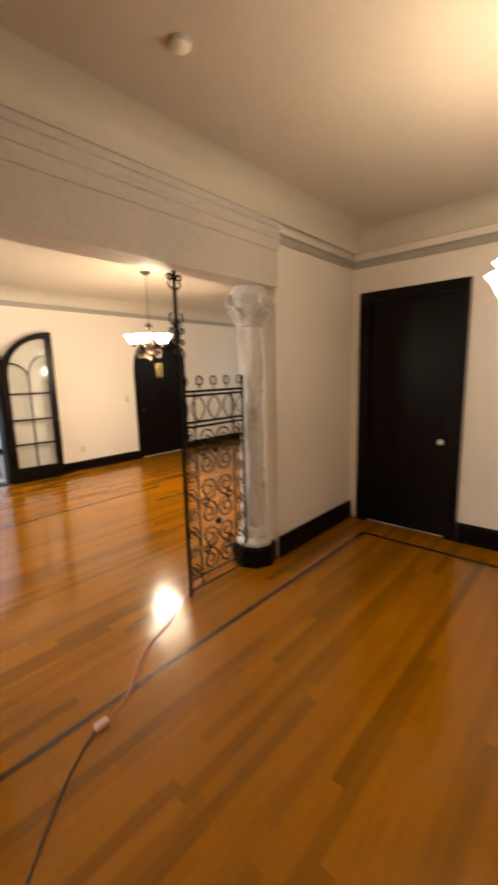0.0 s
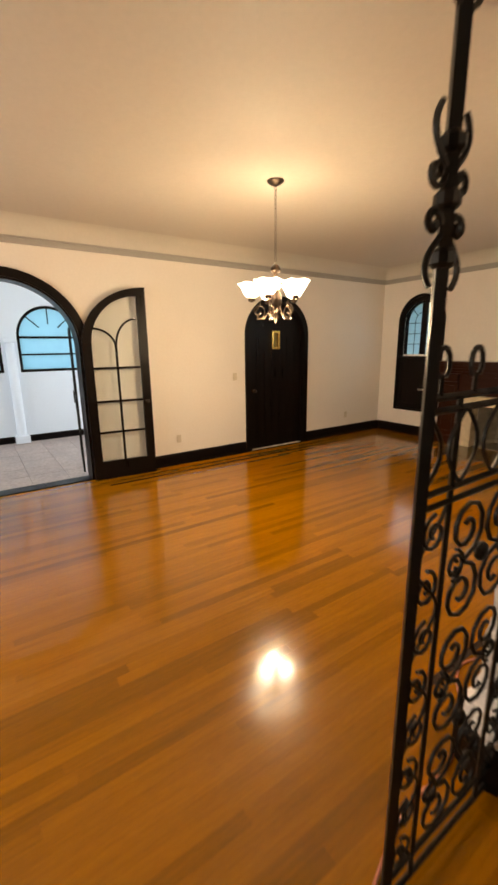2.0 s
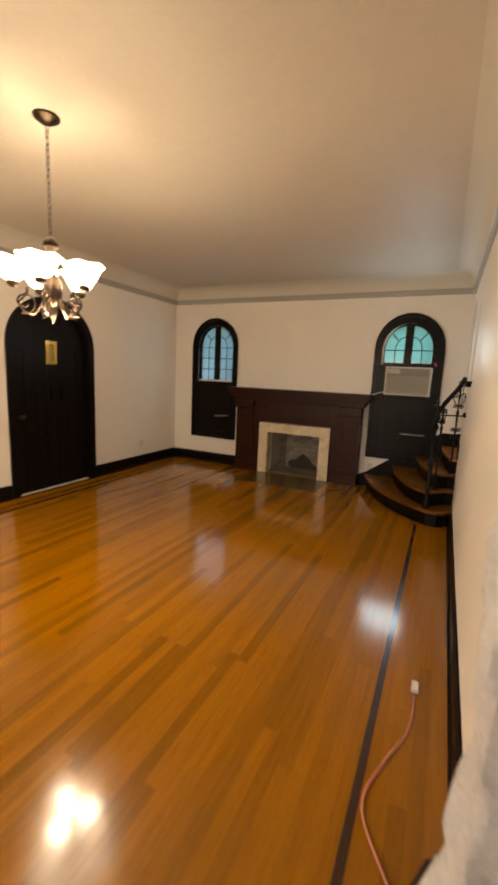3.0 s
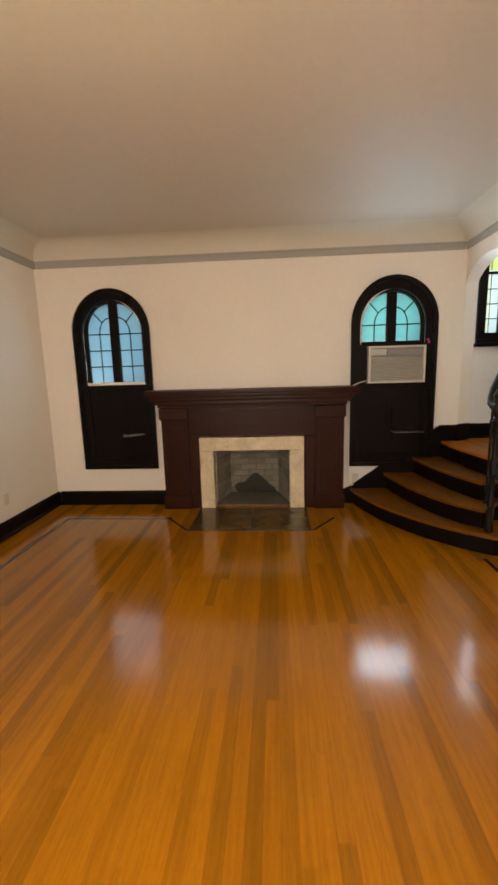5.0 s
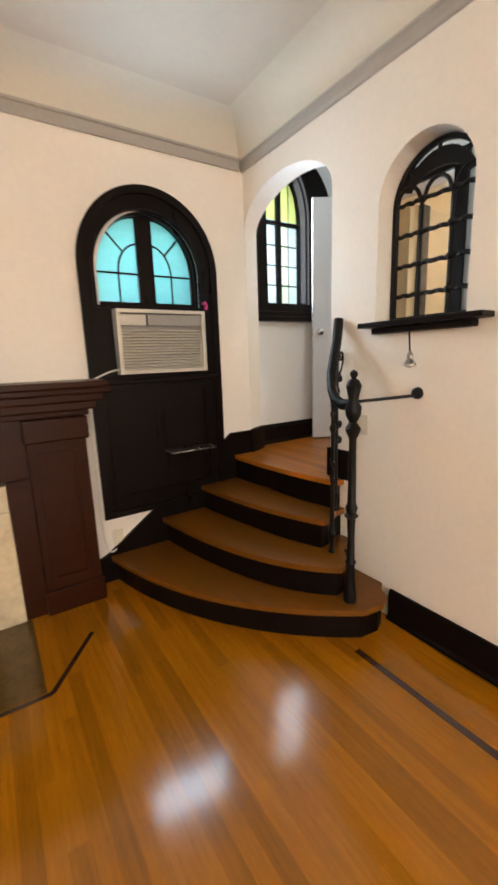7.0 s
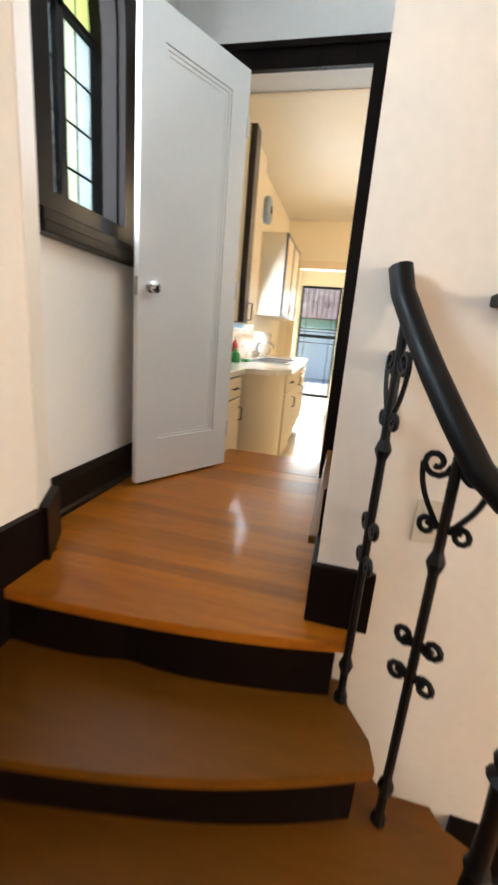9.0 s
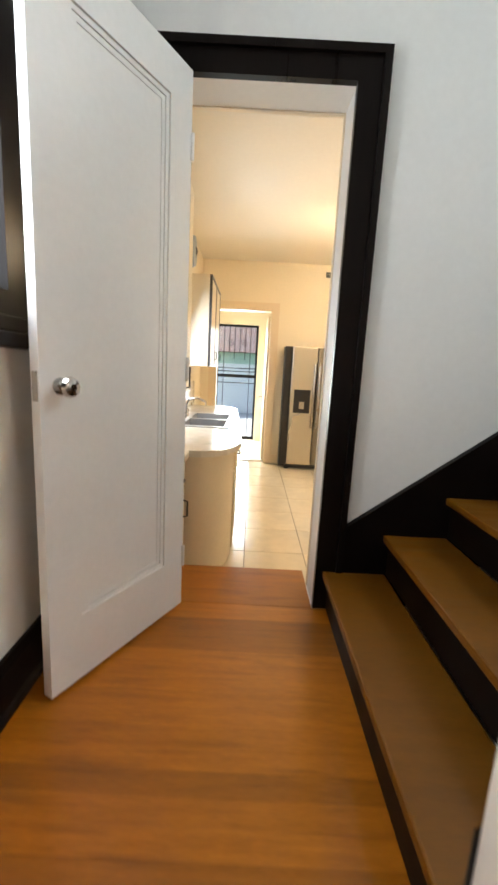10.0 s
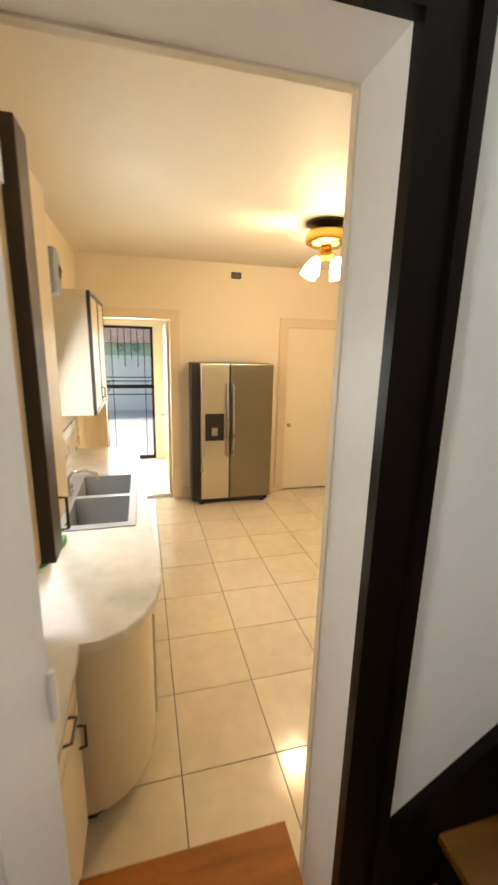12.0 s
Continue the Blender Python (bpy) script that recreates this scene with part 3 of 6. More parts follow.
def french_leaf(label):
    """Half of an arched double door: local x across the leaf from the hinge, arched on the hinge side's top."""
    t = thing("french_door", label, "door")
    w, h, low = 0.80, 2.42, 1.72
    def curve(m, n=16):
        # top edge rises from the hinge side to the meeting stile
        return [(w - m - (w - 2 * m) * math.cos(i / n * math.pi / 2), low + (h - m - low) * math.sin(i / n * math.pi / 2)) for i in range(n + 1)]
    outline = [(0, 0.01), (w, 0.01)] + curve(0.0)[::-1]
    hole = [(0.11, 0.24), (w - 0.11, 0.24)] + curve(0.11)[::-1]
    part("door_frame", slab(bmesh.new(), "y", [outline, hole], -0.022, 0.022), DARK, t)
    for z in (0.62, 1.02, 1.44):
        part("muntin", boxed(0.112, w - 0.112, -0.012, 0.012, z - 0.014, z + 0.014, 0.003), DARK, t)
    part("muntin", boxed(w / 2 - 0.014, w / 2 + 0.014, -0.0125, 0.0125, 0.242, 1.71, 0.003), DARK, t)
    for s in (-1, 1):
        pts = [(w / 2 + s * 0.004 + s * 0.26 * (1 - math.cos(i / 8 * math.pi / 2)), 0, 1.70 + (0.34 if s > 0 else 0.22) * math.sin(i / 8 * math.pi / 2)) for i in range(9)]
        part("muntin", tube(bmesh.new(), pts, 0.013, 6), DARK, t)
    part("pane", slab(bmesh.new(), "y", [hole], -0.002, 0.002), CLEAR, t).visible_shadow = False
    part("door_handle", lathe(bmesh.new(), [(0.012, -0.06), (0.012, -0.035), (0.026, -0.045), (0.028, -0.062), (0.012, -0.075)], w - 0.06, 0, 1.0, 12, "y"), BRONZE, t, "dark bronze knob")
    return t


leaf = french_leaf("dark-stained arched french door with glass panes standing open against the wall")
leaf.matrix_basis = pose(-5.56, 0.80, 0.0, 0, 0, 84)
leaf2 = copy_thing(leaf, pose(-5.56, -0.80, 0.0, 0, 0, -84))
tagged(leaf2, "dark-stained arched french door folded back beside the opening", group="french doors")
tagged(leaf, group="french doors")

storm = thing("storm_door", "thin black metal storm door frame standing open in the sunroom", "door")
part("door_frame", slab(bmesh.new(), "y", [rect(0, 0.75, 0.05, 1.95), rect(0.03, 0.72, 0.09, 1.92)], -0.012, 0.012), IRON, storm)
part("rail", boxed(0.031, 0.719, -0.01, 0.01, 1.0, 1.03), IRON, storm)
part("handle", boxed(0.66, 0.70, 0.013, 0.03, 0.92, 1.10, 0.004), BLACK, storm)

storm.matrix_basis = pose(-5.88, 0.74, 0, 0, 0, 170)

# front door
front = thing("front_door", "dark-stained arched plank front door with a small peephole window", "door")
bm = slab(bmesh.new(), "x", [arch(0.0, 1.12, 0.004, 1.85, 2.375), rect(0.50, 0.61, 1.66, 1.90)], -0.045, 0.0)
part("door_leaf", bm, DARK, front)
for i in range(7):
    part("batten", slab(bmesh.new(), "x", [rect(0.02 + i * 0.155, 0.02 + i * 0.155 + 0.148, 0.03, 1.62 if 2 <= i <= 4 else 1.84)], 0.002, 0.010), DARK, front)
pw = part("peephole_frame", slab(bmesh.new(), "x", [rect(0.475, 0.635, 1.635, 1.925), rect(0.51, 0.60, 1.67, 1.89)], 0.012, 0.030), BRASS, front, "brass peephole frame")
part("pane", boxed(-0.02, -0.012, 0.50, 0.61, 1.66, 1.90), DOOR_LIGHT, front, "amber glass")
part("door_knob", lathe(bmesh.new(), [(0.025, 0.012), (0.012, 0.02), (0.012, 0.045), (0.028, 0.055), (0.030, 0.07), (0.015, 0.085)], 0, 0.10, 0.98, 14, "x"), BRONZE, front, "dark bronze knob")
front.matrix_basis = pose(XL - 0.06, 3.30, 0)
structure("door_lining_front", arch_ring("x", 3.312, 4.408, 0.0, 1.85, 2.368, 0.011, XL - 0.20, XL + 0.028), DARK, "dark stained door lining", "casing")
structure("door_casing_front", arch_ring("x", 3.30, 4.42, 0.0, 1.85, 2.38, 0.085, XL, XL + 0.03), DARK, "dark stained arched door casing", "casing")


def quarter(xm, a, zs, b, n=10, f0=0.0, f1=1.0):
    return [(xm + a * math.cos(f * math.pi / 2), zs + b * math.sin(f * math.pi / 2)) for f in [f0 + (f1 - f0) * i / n for i in range(n + 1)]]


def half_sash(owner, xm, xo, z0, zs, b, rows, y, glass, r=0.007):
    """One leaf of a leaded casement: xm by the mullion, xo outside, arched to b above zs; each pane is its own sheet."""
    s = 1 if xo > xm else -1
    a = xo - xm
    g = 0.004
    part("sash_frame", slab(bmesh.new(), "y", [[(xm, z0 - 0.03), (xo + s * 0.03, z0 - 0.03)] + quarter(xm, a + s * 0.03, zs, b + 0.03)[0:] ,
         [(xm + s * 0.012, z0), (xo, z0)] + [p for p in quarter(xm, a, zs, b)[:-1]] + [(xm + s * 0.012, zs + b * 0.998)]], y - 0.018, y + 0.018), DARK, owner)
    mid = xm + a * 0.5
    zr = [z0 + (zs - z0) * k / rows for k in range(rows + 1)]
    for k in range(rows):
        for c, d in ((xm + s * 0.012, mid), (mid, xo)):
            part("pane", slab(bmesh.new(), "y", [rect(min(c, d) + g, max(c, d) - g, zr[k] + g, zr[k + 1] - g)], y - 0.002, y + 0.002), glass, owner)
    part("pane", slab(bmesh.new(), "y", [[(xm + s * 0.012, zs + g)] + quarter(xm, a * 0.5 - s * g, zs + g, b * 0.55 - g)[:-1] + [(xm + s * 0.012, zs + b * 0.545)]], y - 0.002, y + 0.002), glass, owner)
    for f0, f1 in ((0.0, 0.49), (0.51, 0.985)):
        part("pane", slab(bmesh.new(), "y", [quarter(xm, a - s * g, zs + g, b - g, 8, f0, f1) + quarter(xm, a * 0.5 + s * g, zs + g, b * 0.55 + g, 8, f0, f1)[::-1]], y - 0.002, y + 0.002), glass, owner)
    for z in zr[1:]:
        part("lead", tube(bmesh.new(), [(xm, y, z), (xo, y, z)], r, 5), IRON, owner)
    part("lead", tube(bmesh.new(), [(mid, y, z0), (mid, y, zs)] + [(u, y, v) for u, v in quarter(xm, a * 0.5, zs, b * 0.55)[1:]], r, 5), IRON, owner)
    c45 = math.cos(math.pi / 4)
    part("lead", tube(bmesh.new(), [(xm + a * 0.5 * c45, y, zs + b * 0.55 * c45), (xm + a * c45, y, zs + b * c45)], r, 5), IRON, owner)


def niche_window(name, label, x0, x1, z0, spring, apex, gx0, gx1, gz0, gspring, gapex, rows, glass, ac=None):
    """An arched niche: dark casing and lower panel, a pair of leaded leaves above."""
    t = thing(name, label, "window", (x0 + x1) / 2, YF, z0)
    loops = [arch(x0, x1, z0, spring, apex, 32), arch(gx0 - 0.035, gx1 + 0.035, gz0 - 0.035, gspring, gapex + 0.035)]
    if ac:
        loops.append(rect(*ac))
    part("casing", slab(bmesh.new(), "y", loops, YF - 0.032, YF), DARK, t)
    part("moulding", slab(bmesh.new(), "y", [arch(x0 - 0.012, x1 + 0.012, z0 - 0.012, spring, apex + 0.012, 32), arch(x0 + 0.035, x1 - 0.035, z0 + 0.03, spring, apex - 0.035, 32)], YF - 0.052, YF - 0.034), DARK, t)
    part("moulding", slab(bmesh.new(), "y", [arch(gx0 - 0.05, gx1 + 0.05, gz0 - 0.05, gspring, gapex + 0.05), arch(gx0 - 0.033, gx1 + 0.033, gz0 - 0.033, gspring, gapex + 0.033)], YF - 0.045, YF - 0.034), DARK, t)
    top = (ac[2] if ac else gz0) - 0.07
    part("lower_panel", slab(bmesh.new(), "y", [rect(x0 + 0.08, x1 - 0.08, z0 + 0.08, top), rect(x0 + 0.13, x1 - 0.13, z0 + 0.13, top - 0.05)], YF - 0.044, YF - 0.034), DARK, t)
    part("panel_sill", boxed(x0 + 0.01, x1 - 0.01, YF - 0.07, YF - 0.034, top + 0.012, top + 0.04, 0.006), DARK, t)
    xm = (gx0 + gx1) / 2
    part("mullion", boxed(xm - 0.042, xm + 0.042, YF + 0.03, YF + 0.075, gz0 - 0.03, gapex + 0.02, 0.004), DARK, t)
    part("sash_lining", slab(bmesh.new(), "y", [arch(gx0 - 0.034, gx1 + 0.034, gz0 - 0.034, gspring, gapex + 0.034), arch(gx0 - 0.012, gx1 + 0.012, gz0 - 0.012, gspring, gapex + 0.012)], YF + 0.002, YF + 0.10), DARK, t)
    half_sash(t, xm - 0.042, gx0, gz0, gspring, gapex - gspring, rows, YF + 0.055, glass)
    half_sash(t, xm + 0.042, gx1, gz0, gspring, gapex - gspring, rows, YF + 0.055, glass)
    hz = z0 + 0.40
    if ac:
        part("flap", boxed(x1 - 0.46, x1 - 0.12, YF - 0.17, YF - 0.035, hz - 0.006, hz + 0.004, 0.003), NICKEL, t, "grey metal flap")
        return t
    part("lever_handle", tube(bmesh.new(), [(x1 - 0.38, YF - 0.065, hz), (x1 - 0.33, YF - 0.065, hz - 0.004), (x1 - 0.16, YF - 0.062, hz + 0.012), (x1 - 0.14, YF - 0.04, hz + 0.012)], 0.011, 8, taper=[1.7, 1.4, 1, 1]), NICKEL, t, "worn nickel lever")
    return t


niche_window("niche_window", "dark arched casement window with pale leaded panes over a wood panel", -5.215, -4.33, 0.47, 2.08, 2.545, -5.085, -4.44, 1.50, 2.06, 2.40, 3, PALE_GLASS)
wr = niche_window("niche_window", "dark arched window with turquoise leaded panes above an air conditioner", -2.03, -1.115, 0.47, 2.08, 2.56, -1.91, -1.265, 1.88, 2.06, 2.40, 1, CYAN_GLASS, (-1.86, -1.235, 1.415, 1.825))

ac = thing("air_conditioner", "beige window air conditioner with a louvred front", "air conditioner", -1.54, YF - 0.03, 1.415)
part("housing", slab(bmesh.new(), "y", [rect(-1.855, -1.24, 1.418, 1.822), rect(-1.83, -1.265, 1.44, 1.80)], YF - 0.10, YF + 0.02), AC_PLASTIC, ac)
part("body", boxed(-1.83, -1.265, YF - 0.045, YF + 0.30, 1.44, 1.80), AC_DARK, ac)
for k in range(14):
    z = 1.452 + k * 0.0185
    bm = boxed(-1.828, -1.267, -0.012, 0.012, -0.0022, 0.0022)
    bmesh.ops.transform(bm, matrix=pose(0, YF - 0.070, z, 28), verts=bm.verts)
    part("louvre", bm, AC_PLASTIC, ac)
part("control_panel", boxed(-1.65, -1.267, YF - 0.092, YF - 0.046, 1.722, 1.790, 0.004), AC_DARK, ac, "grey control flap")
part("outlet_grille", boxed(-1.828, -1.66, YF - 0.088, YF - 0.046, 1.722, 1.790, 0.004), AC_PLASTIC, ac)
part("power_cord", tube(bmesh.new(), quad_curve((-1.85, YF - 0.07, 1.45), (-1.96, YF - 0.10, 1.44), (-2.06, YF - 0.06, 1.37), 8) + quad_curve((-2.06, YF - 0.06, 1.37), (-2.075, YF - 0.02, 0.9), (-2.06, YF - 0.03, 0.40), 8)[1:] + quad_curve((-2.06, YF - 0.03, 0.40), (-2.06, YF - 0.06, 0.18), (-1.99, YF - 0.05, 0.24), 8)[1:], 0.006, 6), WHITE_PLASTIC, ac, "white power cord")
ribbon = thing("ribbon", "pink ribbon tied at the window casing", "ribbon", -1.21, YF - 0.05, 1.86)
part("bow", tube(bmesh.new(), [(-1.225, YF - 0.045, 1.875), (-1.21, YF - 0.055, 1.885), (-1.195, YF - 0.045, 1.865), (-1.20, YF - 0.045, 1.84)], 0.012, 6), PINK, ribbon)


def outlet(x, y, z, rz, label="ivory wall outlet plate"):
    t = thing("wall_outlet", label, "outlet", x, y, z, "wall outlets", rz)
    m = pose(x, y, z, 0, 0, rz)
    bm = boxed(-0.035, 0.035, -0.007, 0, -0.057, 0.057, 0.003)
    bmesh.ops.transform(bm, matrix=m, verts=bm.verts)
    part("plate", bm, IVORY, t)
    for dz in (-0.022, 0.022):
        bm = boxed(-0.015, 0.015, -0.010, -0.007, dz - 0.013, dz + 0.013, 0.003)
        bmesh.ops.transform(bm, matrix=m, verts=bm.verts)
        part("socket", bm, IVORY, t)
    return t


outlet(XL, 2.03, 0.38, 90)
outlet(XL, 5.53, 0.38, 90)
outlet(-1.96, YF, 0.30, 0)
outlet(XR, 5.33, 1.10, -90, "ivory switch plate on the stair wall")
outlet(XL, 3.02, 1.23, 90, "cream light switch plate beside the front door")

# ---- fireplace ----
mantel = thing("fireplace_mantel", "dark mahogany fireplace mantel with panelled pilasters", "mantel", -3.165, YF, 0)
XA, XB, YM = -4.21, -2.13, 6.34
part("shelf", boxed(XA - 0.12, XB + 0.12, YM - 0.20, YF - 0.001, 1.365, 1.40, 0.006), MAHOGANY, mantel)
for k, (z0, z1, d) in enumerate(((1.33, 1.364, 0.165), (1.285, 1.329, 0.12), (1.235, 1.284, 0.085), (1.20, 1.234, 0.05))):
    part("cornice_moulding", boxed(XA - d + 0.02, XB + d - 0.02, YM - d, YF - 0.001, z0, z1, 0.008), MAHOGANY, mantel)
part("frieze", boxed(XA + 0.004, XB - 0.004, YM, YF - 0.001, 0.86, 1.199), MAHOGANY, mantel)
part("frieze_panel", slab(bmesh.new(), "y", [rect(-3.72, -2.62, 0.93, 1.15), rect(-3.68, -2.66, 0.965, 1.115)], YM - 0.014, YM - 0.001), MAHOGANY, mantel)
for a, b in ((XA, -3.90), (-2.45, XB)):
    pl = part("pilaster", boxed(a, b, YM - 0.03, YF - 0.001, 0.0, 1.06, 0.004), MAHOGANY, mantel)
    part("panel_moulding", slab(bmesh.new(), "y", [rect(a + 0.045, b - 0.045, 0.20, 1.0), rect(a + 0.075, b - 0.075, 0.23, 0.97)], YM - 0.042, YM - 0.031), MAHOGANY, pl)
    part("plinth", boxed(a - 0.012, b + 0.012, YM - 0.05, YM - 0.031, 0.0, 0.15, 0.005), MAHOGANY, pl)
    part("bracket", boxed(a - 0.012, b + 0.012, YM - 0.085, YM - 0.001, 1.065, 1.198, 0.012), MAHOGANY, mantel)
for a, b in ((-3.898, -3.785), (-2.575, -2.452)):
    part("inner_stile", boxed(a, b, YM - 0.012, YF - 0.001, 0.0, 0.858), MAHOGANY, mantel)
surround = thing("marble_surround", "cream veined marble fireplace surround", "fireplace", -3.18, YF, 0)
part("slab", boxed(-3.783, -3.622, YM - 0.022, YF + 0.001, 0.0, 0.69, 0.004), MARBLE, surround)
part("slab", boxed(-2.738, -2.577, YM - 0.022, YF + 0.001, 0.0, 0.69, 0.004), MARBLE, surround)
part("slab", boxed(-3.783, -2.577, YM - 0.022, YF + 0.001, 0.692, 0.845, 0.004), MARBLE, surround)
firebox = thing("firebox", "sooty grey firebrick firebox", "fireplace", -3.18, 6.9, 0)
part("shell", slab(bmesh.new(), "z", [[(-3.75, YF + 0.002), (-3.75, 7.05), (-2.61, 7.05), (-2.61, YF + 0.002), (-2.735, YF + 0.002), (-2.86, 6.93), (-3.50, 6.93), (-3.625, YF + 0.002)]], 0.0, 0.72), SOOT, firebox)
part("lid", boxed(-3.75, -2.61, YF + 0.001, 7.05, 0.722, 0.80), SOOT, firebox)
part("floor_slab", boxed(-3.75, -2.61, YF - 0.10, 7.05, -0.10, 0.010), SOOT, firebox)
for r in range(9):
    for c in range(4):
        x0 = -3.56 + c * 0.205 - (0.10 if r % 2 else 0)
        a, b = max(x0, -3.495), min(x0 + 0.197, -2.865)
        if b - a > 0.03:
            part("brick", boxed(a, b, 6.915, 6.929, 0.015 + r * 0.076, 0.015 + r * 0.076 + 0.069, 0.003), FIREBRICK, firebox)
for s in (-1, 1):
    for r in range(9):
        for c in range(2):
            f0, f1 = (c * 0.5 + 0.01, c * 0.5 + 0.49)
            p = lambda f: (-3.18 + s * (0.445 - 0.125 * f) , YF + 0.002 + 0.428 * f)
            (xa, ya), (xb, yb) = p(f0), p(f1)
            z0 = 0.015 + r * 0.076
            part("brick", slab(bmesh.new(), "z", [[(xa, ya), (xb, yb), (xb - s * 0.011, yb - 0.003), (xa - s * 0.011, ya - 0.003)]], z0, z0 + 0.069), FIREBRICK, firebox)
soot = [(-3.18 + (0.25 + 0.035 * math.sin(7 * q + 1)) * math.cos(q), 0.012 + (0.22 + 0.05 * math.sin(5 * q + 0.4)) * math.sin(q)) for q in [math.pi * i / 18 for i in range(19)]]
part("soot_crust", slab(bmesh.new(), "y", [soot], 6.9105, 6.914), SOOT_BLACK, firebox, "black crust of soot")
# hearth: dark slabs flush with the floor, clipped corners, an inlay round it
hearth = thing("hearth", "olive slate hearth set flush in the oak floor", "hearth", -3.18, 5.95, 0)
for i in range(4):
    x0 = -3.80 + i * 0.3125
    part("hearth_slab", boxed(x0 + 0.001, x0 + 0.3115, 5.66, 6.315, -0.01, 0.004, 0.001), HEARTH, hearth)
EDGE = [(-4.10, 5.985), (-3.82, 5.64), (-2.53, 5.64), (-2.28, 5.985)]
for (xa, ya), (xb, yb) in zip(EDGE, EDGE[1:]):
    d = Vector((xb - xa, yb - ya, 0)).normalized() * 0.012
    nx, ny = -d.y, d.x
    part("border_strip", slab(bmesh.new(), "z", [[(xa - nx, ya - ny), (xb - nx, yb - ny), (xb + nx, yb + ny), (xa + nx, ya + ny)]], -0.008, 0.0032), OAK_EDGE, hearth)

# ---- chandelier ----
def chandelier(label, x, y, z, arms, radius, shade_mat):
    """A ring of upturned glass shades on scrolled arms, hung from the ceiling by a chain."""
    t = thing("chandelier", label, "chandelier", x, y, z)
    part("canopy", lathe(bmesh.new(), [(0.075, CEIL - z), (0.072, CEIL - z - 0.012), (0.045, CEIL - z - 0.03), (0.012, CEIL - z - 0.045)], x, y, z, 20), BRONZE, t, "", True)
    top = CEIL - 0.04
    n = max(3, int((top - (z + 0.30)) / 0.034))
    for k in range(n):
        zz = top - (k + 0.5) * (top - z - 0.30) / n
        r = 0.017
        ring = [(x + (r * math.cos(a) * 0.6 if k % 2 else 0), y + (0 if k % 2 else r * math.cos(a) * 0.6), zz + r * 1.25 * math.sin(a)) for a in [i * math.pi / 5 for i in range(11)]]
        part("chain_link", tube(bmesh.new(), ring, 0.0020, 5), BRONZE, t)
    part("stem", lathe(bmesh.new(), [(0.012, 0.31), (0.026, 0.30), (0.045, 0.275), (0.048, 0.25), (0.022, 0.225), (0.018, 0.20), (0.034, 0.185), (0.036, 0.165), (0.014, 0.15), (0.02, 0.10), (0.055, 0.05), (0.06, 0.0), (0.05, -0.06), (0.02, -0.10), (0.028, -0.13), (0.012, -0.17), (0.004, -0.20)], x, y, z, 18), BRONZE, t, "", True)
    for k in range(arms):
        a = 2 * math.pi * k / arms + 0.3
        c, s = math.cos(a), math.sin(a)
        pts = [(0.04, 0.0), (0.09, -0.09), (0.16, -0.155), (0.235, -0.15), (0.29, -0.10), (radius, -0.03), (radius, 0.0)]
        part("arm", tube(bmesh.new(), [(x + c * min(r * radius / 0.33, radius), y + s * min(r * radius / 0.33, radius), z + h) for r, h in pts], 0.008, 7), BRONZE, t, "", True)
        sc = spiral(0.155, -0.09, 0.07, 0.02, -1.3, -1.25, 14)
        part("scroll", tube(bmesh.new(), [(x + c * r, y + s * r, z + h) for r, h in sc], 0.006, 6), BRONZE, t, "", True)
        part("cup", lathe(bmesh.new(), [(0.012, -0.01), (0.03, 0.0), (0.034, 0.02), (0.026, 0.03)], x + c * radius, y + s * radius, z, 12), BRONZE, t)
        sh = bmesh.new()
        prof = [(0.030, 0.03), (0.058, 0.045), (0.078, 0.075), (0.094, 0.112), (0.124, 0.146), (0.120, 0.149), (0.088, 0.116), (0.072, 0.078), (0.053, 0.050), (0.02, 0.036)]
        rings = [[sh.verts.new((x + c * radius + r * math.cos(q), y + s * radius + r * math.sin(q), z + h + (0.006 * math.cos(q * 6) if h > 0.14 else 0))) for q in [2 * math.pi * i / 24 for i in range(24)]] for r, h in prof]
        for p, q in zip(rings, rings[1:]):
            for i in range(24):
                sh.faces.new((p[i], p[(i + 1) % 24], q[(i + 1) % 24], q[i]))
        part("shade", sh, shade_mat, t, "lit frosted glass shade", True)
    return t


chandelier("lit chandelier with five frosted glass shades on scrolled bronze arms", -3.32, 2.02, 2.08, 5, 0.215, SHADE_LIT)
chandelier("lit dining room chandelier with frosted glass shades", 1.36, 0.80, 1.95, 5, 0.24, SHADE_LIT)

